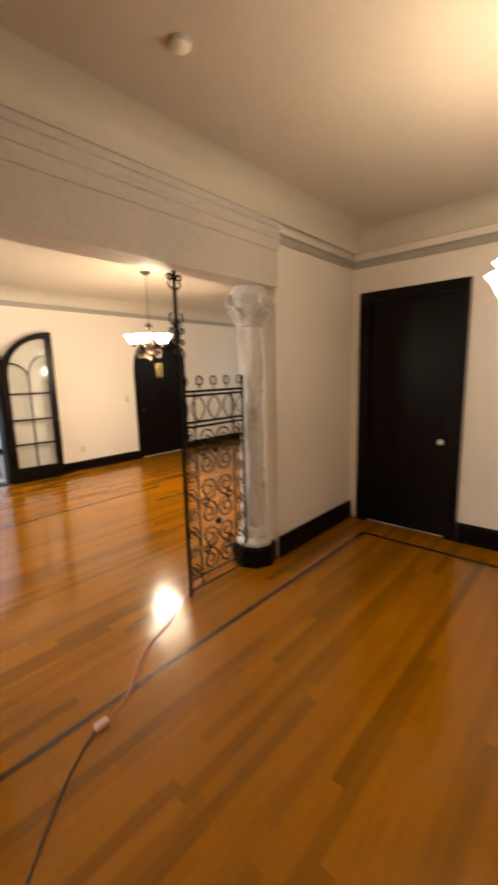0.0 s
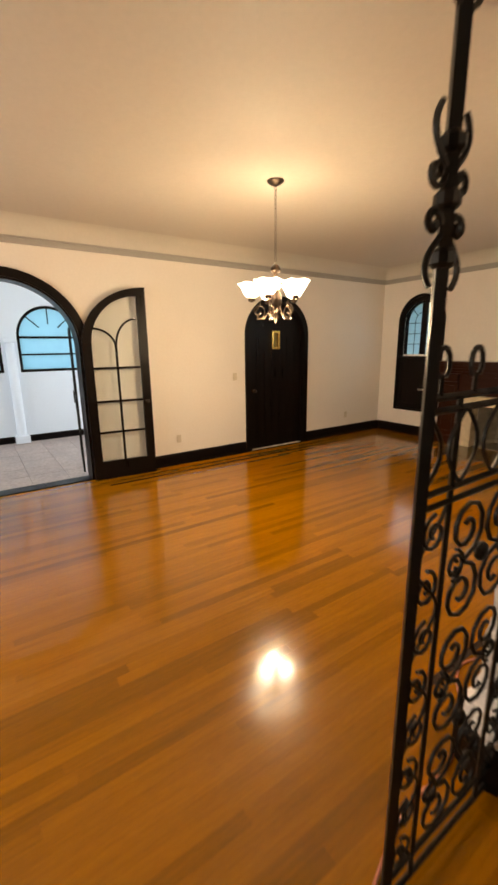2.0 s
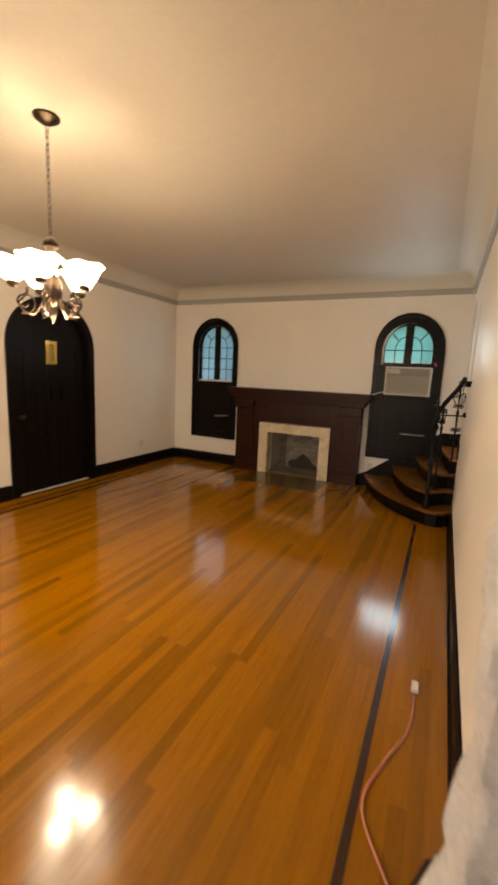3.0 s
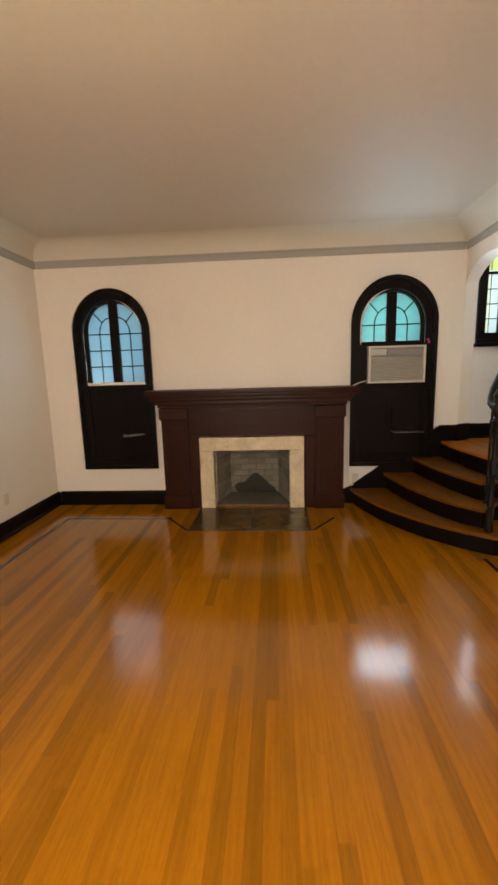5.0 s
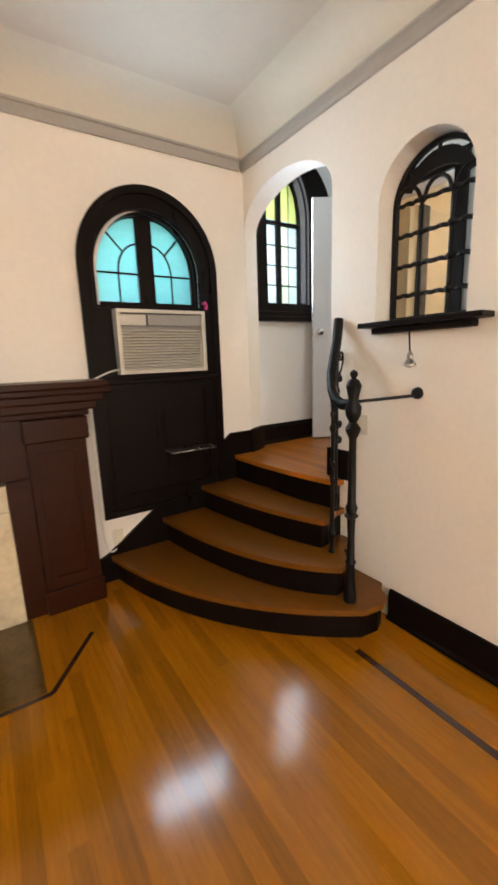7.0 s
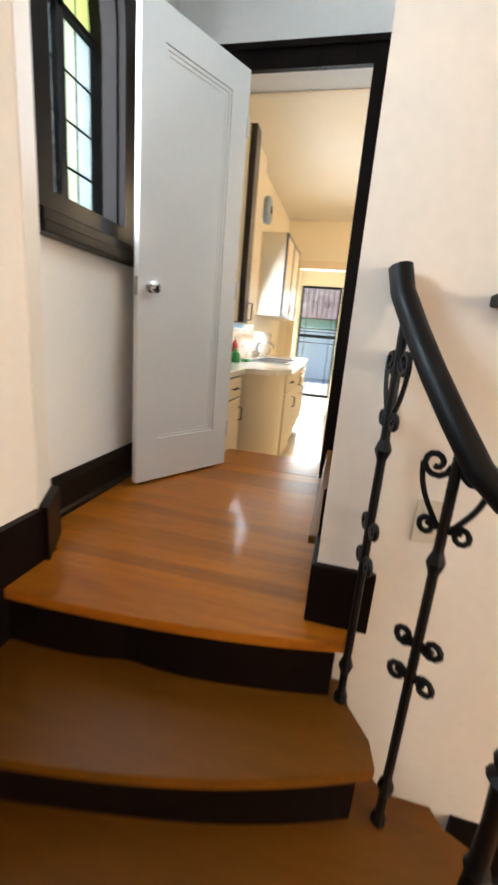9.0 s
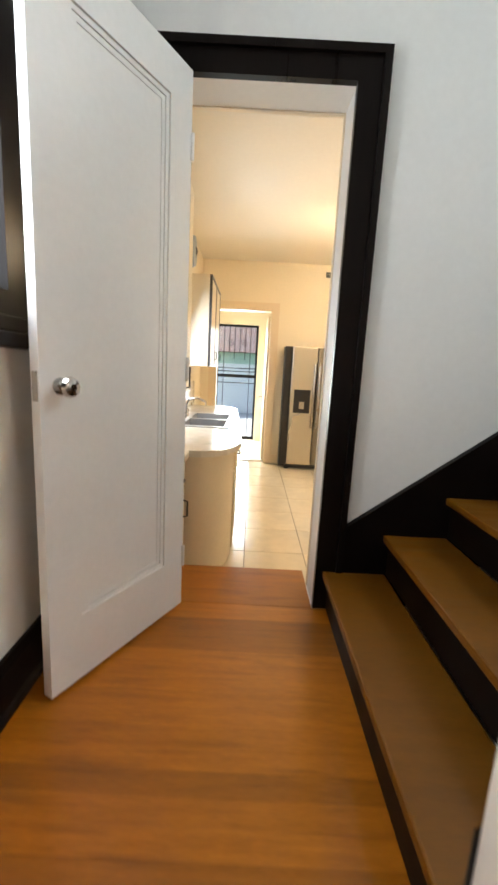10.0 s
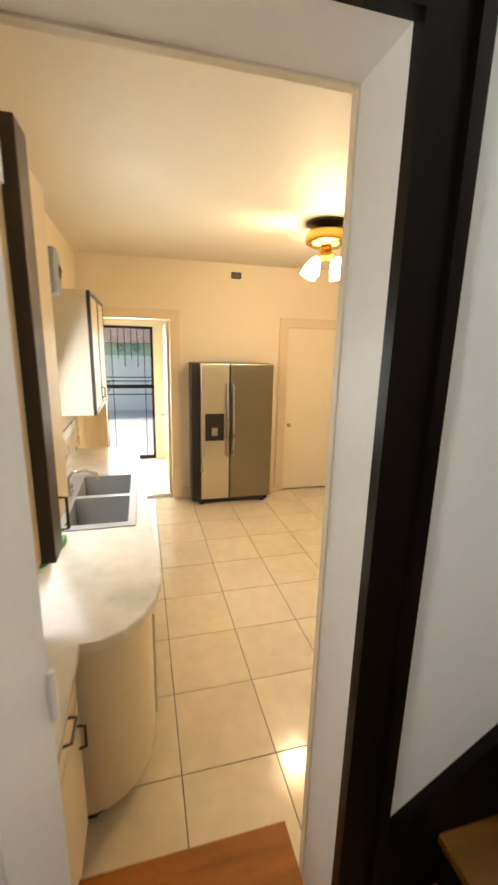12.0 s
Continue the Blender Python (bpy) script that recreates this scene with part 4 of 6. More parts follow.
# ---- iron screens and column ----
def iron_screen(label):
    """A wrought iron screen: local y across, z up, with one post that reaches the beam."""
    t = thing("iron_screen", label, "screen")
    W = 0.645
    def bar(name, y0, z0, y1, z1, r=0.008):
        d = (Vector((0, y1 - y0, z1 - z0))).normalized()
        return part(name, tube(bmesh.new(), [(0, y0, z0), (0, y1, z1)], r, 4), IRON, t)
    bar("post", 0.0, 0.0, 0.0, 2.37, 0.017)
    bar("stile", W, 0.0, W, 1.67, 0.014)
    for y in (0.125, W - 0.125):
        bar("bar", y, 0.03, y, 1.56, 0.008)
    for z in (0.035, 0.125, 1.30, 1.335, 1.53, 1.56):
        bar("rail", 0.0, z, W, z, 0.009)
    def scroll(y, z, r0, r1, a0, turns, r=0.0065):
        part("scroll", tube(bmesh.new(), [(0, u, v) for u, v in spiral(y, z, r0, r1, a0, turns, 16)], r, 5), IRON, t, "", True)
    # main field: paired scrolls that turn against each other, tier by tier
    tiers = 6
    for k in range(tiers):
        z = 0.225 + k * 0.195
        up = 1 if k % 2 == 0 else -1
        for s in (-1, 1):
            y = W / 2 + s * 0.095
            scroll(y, z, 0.094, 0.018, math.pi / 2 * up + (0 if s > 0 else 0), s * up * 1.6)
            scroll(y + s * 0.045, z + 0.095 * up, 0.045, 0.012, -math.pi / 2 * up, -s * up * 1.2, 0.0055)
        if k in (1, 4):
            part("rosette", lathe(bmesh.new(), [(0.008, -0.014), (0.026, -0.008), (0.03, 0), (0.026, 0.008), (0.008, 0.014)], 0, W / 2, z + 0.0975, 10, "x"), IRON, t)
    # side columns: running vine scrolls
    for k in range(8):
        z = 0.19 + k * 0.148
        for y0, s in ((0.0625, 1), (W - 0.0625, -1)):
            f = s if k % 2 else -s
            scroll(y0 + f * 0.008, z, 0.052, 0.010, math.pi / 2, f * 1.5, 0.0055)
            pts = [(0, y0 - f * 0.052 * math.cos(i / 8 * math.pi), z + 0.074 * (i / 4 - 1)) for i in range(9)]
            part("vine", tube(bmesh.new(), pts, 0.005, 5), IRON, t, "", True)
    # crossed arcs of the upper band
    n = 4
    for k in range(n):
        c = W * (k + 0.5) / n
        for s in (-1, 1):
            pts = [(0, c + s * (0.075 - 0.06 * math.sin(i / 8 * math.pi)), 1.345 + 0.18 * i / 8) for i in range(9)]
            part("arc", tube(bmesh.new(), pts, 0.0055, 5), IRON, t, "", True)
    # looped finials
    for k in range(5):
        y = 0.04 + k * (W - 0.08) / 4
        bar("spike", y, 1.56, y, 1.61, 0.006)
        pts = [(0, y + 0.026 * math.sin(a), 1.635 + 0.034 * -math.cos(a)) for a in [0.5 + i * (2 * math.pi - 1.0) / 10 for i in range(11)]]
        part("finial", tube(bmesh.new(), pts, 0.0065, 5), IRON, t, "", True)
    # ornament up the tall post: scroll pairs and lyres
    for z, up in ((2.335, 1), (1.985, 1), (1.90, -1)):
        for d in (-1, 1):
            scroll(d * 0.040, z, 0.026, 0.007, math.pi if d > 0 else 0.0, d * up * 1.1, 0.0075)
    for za, zb, w in ((2.25, 2.31, 0.036), (2.0, 2.10, 0.042), (1.88, 1.785, 0.042)):
        for d in (-1, 1):
            pts = [(0, d * (0.014 + w * math.sin(i / 10 * math.pi * 0.80)), za + (zb - za) * i / 10) for i in range(11)]
            part("lyre_bar", tube(bmesh.new(), pts, 0.0065, 5), IRON, t, "", True)
    for z in (2.04, 1.945, 1.84):
        part("collar", lathe(bmesh.new(), [(0.018, -0.018), (0.026, -0.01), (0.026, 0.01), (0.018, 0.018)], 0, 0, z, 10), IRON, t)
    return t


screen = iron_screen("black wrought iron scrollwork screen with a tall post to the beam")
tagged(screen, group="iron screens")
screen.matrix_basis = pose(-0.77, 0.455, 0)
copy_thing(screen, pose(-0.77, -0.905, 0, 0, 0, 180))

col = thing("column", "rough whitewashed column with a carved capital on a dark plinth", "column", -0.795, 1.24, 0)
def rough_shaft():
    bm = bmesh.new()
    n, rows = 28, 60
    rings = []
    for i in range(rows + 1):
        z = 0.34 + (2.06 - 0.34) * i / rows
        ring = []
        for k in range(n):
            a = 2 * math.pi * k / n
            r = 0.104 - 0.014 * (i / rows)
            r += 0.010 * math.sin(3 * (a + z * 3.4)) + 0.026 * noise.noise(Vector((math.cos(a) * 2, math.sin(a) * 2, z * 5))) + 0.010 * noise.noise(Vector((math.cos(a) * 6, math.sin(a) * 6, z * 19)))
            ring.append(bm.verts.new((-0.795 + r * math.cos(a), 1.24 + r * math.sin(a), z)))
        rings.append(ring)
    for a, b in zip(rings, rings[1:]):
        for k in range(n):
            bm.faces.new((a[k], a[(k + 1) % n], b[(k + 1) % n], b[k]))
    bm.faces.new(rings[0][::-1])
    bm.faces.new(rings[-1])
    return bm
part("shaft", rough_shaft(), STONE, col, "", True)
part("base", lathe(bmesh.new(), [(0.165, 0.18), (0.165, 0.21), (0.150, 0.235), (0.138, 0.25), (0.145, 0.27), (0.128, 0.31), (0.112, 0.345)], -0.795, 1.24, 0, 8), STONE, col)
part("plinth", lathe(bmesh.new(), [(0.195, 0.0), (0.195, 0.15), (0.178, 0.178)], -0.795, 1.24, 0, 8), DARK_FLAT, col, "dark painted octagonal plinth")
cap = part("capital", lathe(bmesh.new(), [(0.095, 2.05), (0.112, 2.06), (0.100, 2.08), (0.108, 2.14), (0.145, 2.22), (0.165, 2.27), (0.15, 2.30), (0.15, 2.33), (0.13, 2.367)], -0.795, 1.24, 0, 20), STONE, col, "", True)
for k in range(8):
    a = math.pi / 4 * k + math.pi / 8
    c, s = math.cos(a), math.sin(a)
    pts = [(-0.795 + c * (0.145 + u), 1.24 + s * (0.145 + u), 2.25 + v) for u, v in spiral(0.0, 0.0, 0.052, 0.012, -0.6, 1.3, 14)]
    part("volute", tube(bmesh.new(), pts, 0.019, 6), STONE, cap, "", True)
    a += math.pi / 8
    c, s = math.cos(a), math.sin(a)
    pts = [(-0.795 + c * u, 1.24 + s * u, v) for u, v in ((0.098, 2.07), (0.118, 2.13), (0.145, 2.18), (0.165, 2.185), (0.168, 2.165))]
    part("acanthus", tube(bmesh.new(), pts, 0.03, 6, taper=[0.6, 1, 1, 0.7, 0.3]), STONE, cap, "", True)

# ---- grille opening in the stair wall ----
grille = thing("window_grille", "black iron lattice grille in an arched wall opening", "grille", XR, 5.02, 1.65)
g0, g1, gx, gs = 4.785, 5.26, -0.70, 2.20
gc, gw = (g0 + g1) / 2, (g1 - g0) / 2
part("grille_frame", slab(bmesh.new(), "x", [arch(g0, g1, 1.652, gs, 2.445), arch(g0 + 0.022, g1 - 0.022, 1.674, gs, 2.423)], gx - 0.012, gx + 0.012), IRON, grille)
for k in (1, 2):
    y = g0 + (g1 - g0) * k / 3
    part("bar", tube(bmesh.new(), [(gx, y, 1.66), (gx, y, gs + 0.02)], 0.010, 6), IRON, grille)
for z in (1.78, 1.925, 2.07, 2.215):
    pts = [(gx + 0.004 * math.sin(i * 2.4), g0 + 0.01 + (g1 - g0 - 0.02) * i / 24, z + 0.003 * math.sin(i * 1.9)) for i in range(25)]
    part("twisted_bar", tube(bmesh.new(), pts, 0.011, 6), IRON, grille)
    for k in (1, 2):
        part("collar", lathe(bmesh.new(), [(0.012, -0.016), (0.019, -0.008), (0.019, 0.008), (0.012, 0.016)], gx, g0 + (g1 - g0) * k / 3, z, 8), IRON, grille)
for k in range(3):
    y = g0 + (g1 - g0) * (k + 0.5) / 3
    part("small_arch", tube(bmesh.new(), [(gx, y + 0.066 * math.cos(q), gs + 0.015 + 0.075 * math.sin(q)) for q in [math.pi * i / 10 for i in range(11)]], 0.010, 6), IRON, grille)
part("tracery_plate", slab(bmesh.new(), "x", [[(gc + gw * 0.80 * math.cos(q), gs + 0.205 * math.sin(q)) for q in [0.35 + (math.pi - 0.7) * i / 14 for i in range(15)]] + [(gc + gw * 0.70 * math.cos(q), gs + 0.125 * math.sin(q)) for q in [math.pi - 0.5 - (math.pi - 1.0) * i / 14 for i in range(15)]]], gx - 0.006, gx + 0.006), IRON, grille)
for f in (0.25, 0.5, 0.75):
    q = math.pi * f
    part("spoke", tube(bmesh.new(), [(gx, gc + gw * 0.75 * math.cos(q), gs + 0.19 * math.sin(q)), (gx, gc + gw * 0.97 * math.cos(q), gs + 0.24 * math.sin(q))], 0.009, 6), IRON, grille)
sill = thing("sill_shelf", "dark wooden sill shelf below the grille", "sill", XR, 4.98, 1.62)
part("board", boxed(XR - 0.10, XD - 0.03, 4.66, 5.30, 1.622, 1.648, 0.006), DARK, sill)
part("apron", boxed(XR - 0.05, XR - 0.001, 4.72, 5.25, 1.590, 1.621, 0.008), DARK, sill)
charm = thing("hanging_ornament", "small metal ornament hanging below the sill", "ornament", XR - 0.05, 5.01, 1.45)
part("string", tube(bmesh.new(), [(XR - 0.05, 5.02, 1.589), (XR - 0.05, 5.01, 1.47)], 0.004, 5), IRON, charm)
part("pendant", lathe(bmesh.new(), [(0.006, 0.05), (0.016, 0.03), (0.014, 0.015), (0.03, -0.01), (0.032, -0.02), (0.006, -0.03)], XR - 0.05, 5.01, 1.45, 10), NICKEL, charm)

# ---- curved steps ----
STEPS = [  # top, nose curve (start, control, end), right end
    (0.185, (-2.03, YF), (-1.84, 5.53), (-1.10, 5.04), [(-0.98, 5.025), (-0.905, 5.06), (-0.87, 5.13)], 5.16),
    (0.37, (-1.64, YF), (-1.52, 5.50), (-1.13, 5.19), [(-1.06, 5.20), (-0.93, 5.37)], 5.38),
    (0.555, (-1.32, YF), (-1.27, 5.84), (-1.06, 5.39), [(-0.99, 5.40), (-0.90, 5.455)], 5.46),
    (0.74, (-1.00, YF), (-1.00, 5.92), (-0.885, 5.475), [(-0.85, 5.47)], 5.47)]
stairs = thing("curved_steps", "four curved wooden steps with dark risers up to the landing", "stairs", -1.3, 5.8, 0)
def step_outline(p0, p1, p2, tail, yend, inset):
    pts = quad_curve(p0, p1, p2, 20) + tail
    c = Vector((-0.9, 6.1))
    out = []
    for x, y in pts:
        d = (c - Vector((x, y))).normalized() * inset
        out.append((x + d.x if inset else x, min(YF, y + d.y if y < YF - 0.001 else y)))
    return out + [(XR - 0.001, yend + inset), (XR - 0.001, YF - 0.001)]
for i, (z, p0, p1, p2, tail, yend) in enumerate(STEPS):
    part("tread", slab(bmesh.new(), "z", [step_outline(p0, p1, p2, tail, yend, 0.0)], z - 0.032, z), LANDING if i == 3 else TREAD, stairs, "brown wood tread with a rounded nose")
    part("riser", slab(bmesh.new(), "z", [step_outline(p0, p1, p2, tail, yend, 0.035)], 0.002 if i == 0 else STEPS[i - 1][0] + 0.001, z - 0.033), DARK_FLAT, stairs, "dark painted riser")
structure("stringer_north", slab(bmesh.new(), "y", [[(-2.13, 0.0), (-2.13, 0.16), (-2.04, 0.20), (-1.02, 0.92), (XR - 0.01, 0.92), (XR - 0.01, 0.0)]], YF - 0.026, YF), DARK_FLAT, "dark sloping stringer board beside the steps", "stringer")
structure("stringer_arch", slab(bmesh.new(), "z", [[(XR - 0.01, 6.455), (XD, 6.543), (XD, 6.578), (XR - 0.01, 6.488)]], LAND, LAND + 0.19), DARK_FLAT, "dark skirting return in the archway", "baseboard")
structure("wall_end_block", boxed(XR - 0.018, XD + 0.025, 5.43, 5.605, LAND + 0.002, LAND + 0.185, 0.005), DARK_FLAT, "dark skirting wrapped round the wall end", "baseboard")

# ---- stair railing ----
rail = thing("stair_railing", "black wrought iron stair railing with a turned newel", "railing", -1.10, 5.15, 0.185)
newel = part("newel", lathe(bmesh.new(), [(0.0328, 0.185), (0.0371, 0.20), (0.0328, 0.24), (0.0262, 0.30), (0.0218, 0.40), (0.0295, 0.415), (0.0218, 0.43), (0.0186, 0.55), (0.0229, 0.66), (0.0371, 0.675), (0.0229, 0.69), (0.0317, 0.72), (0.0218, 0.745),
     (0.0202, 0.85), (0.0186, 1.08), (0.0360, 1.12), (0.0393, 1.135), (0.0197, 1.165), (0.0371, 1.20), (0.0415, 1.24), (0.0240, 1.27), (0.0306, 1.31), (0.0393, 1.345), (0.0262, 1.37), (0.0109, 1.38), (0.0197, 1.395), (0.0175, 1.41), (0.0044, 1.42)], -1.10, 5.15, 0, 12), IRON, rail, "", True)
hr = [(-1.10, 5.15, 1.255), (-1.105, 5.215, 1.247), (-1.095, 5.275, 1.268), (-1.07, 5.325, 1.315), (-1.03, 5.37, 1.39), (-0.97, 5.415, 1.475), (-0.91, 5.455, 1.56), (-0.868, 5.488, 1.635), (-0.85, 5.50, 1.69)]
part("handrail", tube(bmesh.new(), hr, 0.027, 10), IRON, rail, "", True)
part("wall_brace", tube(bmesh.new(), [(-1.10, 5.15, 1.265), (-0.97, 5.07, 1.275), (XR - 0.02, 4.99, 1.285)], 0.008, 7), IRON, rail)
part("brace_rosette", lathe(bmesh.new(), [(0.012, -0.03), (0.026, -0.02), (0.03, -0.008), (0.03, 0.0)], XR, 4.99, 1.295, 10, "x"), IRON, rail)
def baluster(x, y, z0, z1, dx, dy):
    """A square-set iron bar with knuckles, four small scrolls half way up and a pair of tall scrolls under the rail."""
    b = part("baluster", tube(bmesh.new(), [(x, y, z0), (x, y, z1)], 0.011, 8), IRON, rail)
    for h in (0.115, 0.73):
        part("knuckle", lathe(bmesh.new(), [(0.011, -0.026), (0.017, -0.010), (0.020, 0), (0.017, 0.010), (0.011, 0.026)], x, y, z0 + h, 8), IRON, b)
    part("foot", lathe(bmesh.new(), [(0.019, 0.0), (0.019, 0.012), (0.012, 0.03)], x, y, z0, 8), IRON, b)
    for side in (-1, 1):
        for zc, s in ((0.535, 1), (0.435, -1)):
            pts = [(x + dx * side * u, y + dy * side * u, z0 + zc + v) for u, v in spiral(0.032, 0.0, 0.024, 0.007, math.pi, s * 1.3, 12)]
            part("scroll", tube(bmesh.new(), pts, 0.0075, 6), IRON, b, "", True)
        pts = [(x + dx * side * u, y + dy * side * u, z0 + 0.935 + v) for u, v in spiral(0.040, 0.0, 0.031, 0.008, math.pi, 1.3, 14)]
        part("scroll", tube(bmesh.new(), pts, 0.0065, 6), IRON, b, "", True)
        pts = [(x + dx * side * u, y + dy * side * u, z0 + 0.80 + v) for u, v in spiral(0.034, 0.0, 0.022, 0.007, math.pi, -1.3, 12)]
        part("scroll", tube(bmesh.new(), pts, 0.0065, 6), IRON, b, "", True)
        pts = [(x + dx * side * (0.066 - 0.05 * i / 6 + 0.012 * math.sin(i / 6 * math.pi)), y + dy * side * (0.066 - 0.05 * i / 6 + 0.012 * math.sin(i / 6 * math.pi)), z0 + 0.93 - 0.12 * i / 6) for i in range(7)]
        part("scroll_stem", tube(bmesh.new(), pts, 0.006, 6), IRON, b, "", True)
    return b
baluster(-1.035, 5.352, 0.37, 1.36, 0.55, 0.83)
baluster(-0.885, 5.475, 0.555, 1.59, 0.97, 0.24)

# ---- cords ----
cord = thing("extension_cord", "orange extension cord lying on the oak floor", "cord", -0.8, 0.5, 0)
way = [(-0.215, -0.56), (-0.25, -0.47), (-0.31, -0.37), (-0.51, -0.13), (-0.64, 0.17), (-0.80, 0.42), (-0.90, 0.75), (-0.90, 1.03), (-0.99, 1.29), (-1.15, 1.56), (-1.10, 1.80), (-1.02, 2.02), (-1.01, 2.30)]
pts = []
for i in range(len(way) - 1):
    a, b, c, d = way[max(i - 1, 0)], way[i], way[i + 1], way[min(i + 2, len(way) - 1)]
    for k in range(5):
        s = k / 5
        pts.append(tuple(0.5 * (2 * b[j] + (c[j] - a[j]) * s + (2 * a[j] - 5 * b[j] + 4 * c[j] - d[j]) * s * s + (3 * b[j] - a[j] - 3 * c[j] + d[j]) * s ** 3) for j in (0, 1)) + (0.0065,))
part("cable", tube(bmesh.new(), pts, 0.0055, 7), CORD, cord, "", True)
part("socket", boxed(-1.03, -0.99, 2.28, 2.35, 0.002, 0.03, 0.008), WHITE_PLASTIC, cord, "white socket end")
part("plug", boxed(-0.225, -0.185, -0.63, -0.56, 0.002, 0.03, 0.008), mat("pale_pink_plug", (0.75, 0.5, 0.45), 0.4, vary=0.1, scale=9, grain=50, bump=0.02), cord, "pale pink plug")
part("far_cable", tube(bmesh.new(), quad_curve((-0.20, -0.63, 0.006), (-0.12, -0.80, 0.006), (0.15, -1.05, 0.006), 10) + quad_curve((0.15, -1.05, 0.006), (0.55, -1.4, 0.006), (0.60, -2.3, 0.006), 10)[1:], 0.004, 6), BLACK, cord, "thin black cable")

# ---- dining room ----
dd = thing("dining_door", "dark-stained flush door with a white knob", "door", -0.035, 2.80, 0)
part("door_leaf", boxed(-0.455, 0.385, 2.800, 2.840, 0.008, 2.375, 0.003), DARK, dd)
part("door_knob", lathe(bmesh.new(), [(0.012, 0.0), (0.012, -0.03), (0.026, -0.04), (0.028, -0.055), (0.012, -0.068)], 0.31, 2.80, 0.97, 14, "y"), WHITE_PLASTIC, dd, "white porcelain knob", True)
structure("door_casing_dining", slab(bmesh.new(), "y", [[(-0.56, 0.0), (-0.46, 0.0), (-0.46, 2.38), (0.39, 2.38), (0.39, 0.0), (0.49, 0.0), (0.49, 2.47), (-0.56, 2.47)]], 2.748, 2.78), DARK, "dark stained door casing", "casing")
structure("door_lining_dining", slab(bmesh.new(), "y", [[(-0.459, 0.0), (-0.45, 0.0), (-0.45, 2.37), (0.38, 2.37), (0.38, 0.0), (0.389, 0.0), (0.389, 2.379), (-0.459, 2.379)]], 2.752, 2.80), DARK, "dark stained door lining", "casing")
smoke = thing("smoke_detector", "round white smoke detector on the ceiling", "smoke detector", 0.02, -0.08, CEIL)
part("body", lathe(bmesh.new(), [(0.045, 0.0), (0.045, -0.02), (0.034, -0.03), (0.01, -0.032)], 0.02, -0.08, CEIL, 20), WHITE_PLASTIC, smoke, "", True)

# ---- landing ----
lwin = thing("leaded_window", "dark arched casement window with milky leaded panes and a yellow top", "window", -0.17, YL, 1.85)
part("casing", slab(bmesh.new(), "y", [arch(-0.61, 0.20, 1.83, 2.62, 3.11, 30), arch(-0.525, -0.075, 1.935, 2.62, 3.025)], YL - 0.035, YL), DARK, lwin)
part("sill", boxed(-0.63, 0.22, YL - 0.075, YL - 0.001, 1.79, 1.829, 0.006), DARK, lwin)
part("sill_moulding", boxed(-0.615, 0.205, YL - 0.06, YL - 0.036, 1.83, 1.87, 0.006), DARK, lwin)
part("lining", slab(bmesh.new(), "y", [arch(-0.538, -0.062, 1.922, 2.62, 3.038), arch(-0.515, -0.085, 1.945, 2.62, 3.015)], YL + 0.001, YL + 0.215), DARK, lwin)
part("mullion", boxed(-0.322, -0.278, YL + 0.095, YL + 0.15, 1.946, 3.013), DARK, lwin)
part("transom", boxed(-0.513, -0.087, YL + 0.095, YL + 0.145, 2.60, 2.622), DARK, lwin)
for a, b in ((-0.513, -0.322), (-0.278, -0.087)):
    for k in range(4):
        z0, z1 = 1.947 + k * 0.1633, 1.947 + (k + 1) * 0.1633
        for j in range(2):
            u0, u1 = a + (b - a) * j / 2, a + (b - a) * (j + 1) / 2
            part("pane", slab(bmesh.new(), "y", [rect(u0 + 0.003, u1 - 0.003, z0 + 0.003, z1 - 0.003)], YL + 0.120, YL + 0.124), PALE_YELLOW_GLASS if j == 0 else MILK_GLASS, lwin)
        part("lead", tube(bmesh.new(), [(a, YL + 0.122, z1), (b, YL + 0.122, z1)], 0.006, 5), IRON, lwin)
    for j in (1,):
        u = a + (b - a) * j / 2
        part("lead", tube(bmesh.new(), [(u, YL + 0.122, 1.947), (u, YL + 0.122, 2.60)], 0.005, 5), IRON, lwin)
    s = 1 if b > -0.2 else -1
    xm = -0.278 if s > 0 else -0.322
    part("pane", slab(bmesh.new(), "y", [[(xm, 2.637)] + quarter(xm, s * 0.188, 2.637, 0.37)], YL + 0.120, YL + 0.124), YELLOW_GLASS, lwin, "yellow glass")
    part("lead", tube(bmesh.new(), [(xm + s * 0.10, YL + 0.122, 2.637), (xm + s * 0.10, YL + 0.122, 2.96)], 0.005, 5), IRON, lwin)

white = thing("kitchen_door", "white painted single-panel door standing open on the landing", "door", 0.44, 6.255, LAND + 0.014, rz=151.5)
W, H = 0.62, 2.02
def leaf_part(name, bm, material, label="", smooth=False):
    bmesh.ops.transform(bm, matrix=white.matrix_basis, verts=bm.verts)
    return part(name, bm, material, white, label, smooth)
leaf_part("door_frame", slab(bmesh.new(), "y", [rect(0, W, 0, H), rect(0.115, W - 0.115, 0.22, H - 0.13)], -0.018, 0.018), WHITE_PAINT)
leaf_part("panel", boxed(0.116, W - 0.116, -0.006, 0.006, 0.221, H - 0.131), WHITE_PAINT)
for m, d in ((0.115, 0.012), (0.132, 0.009)):
    for s in (-1, 1):
        leaf_part("moulding", slab(bmesh.new(), "y", [rect(m + 0.001, W - m - 0.001, 0.105 + m, H - m - 0.016), rect(m + 0.016, W - m - 0.016, 0.12 + m, H - m - 0.031)], s * 0.0062, s * d), WHITE_PAINT)
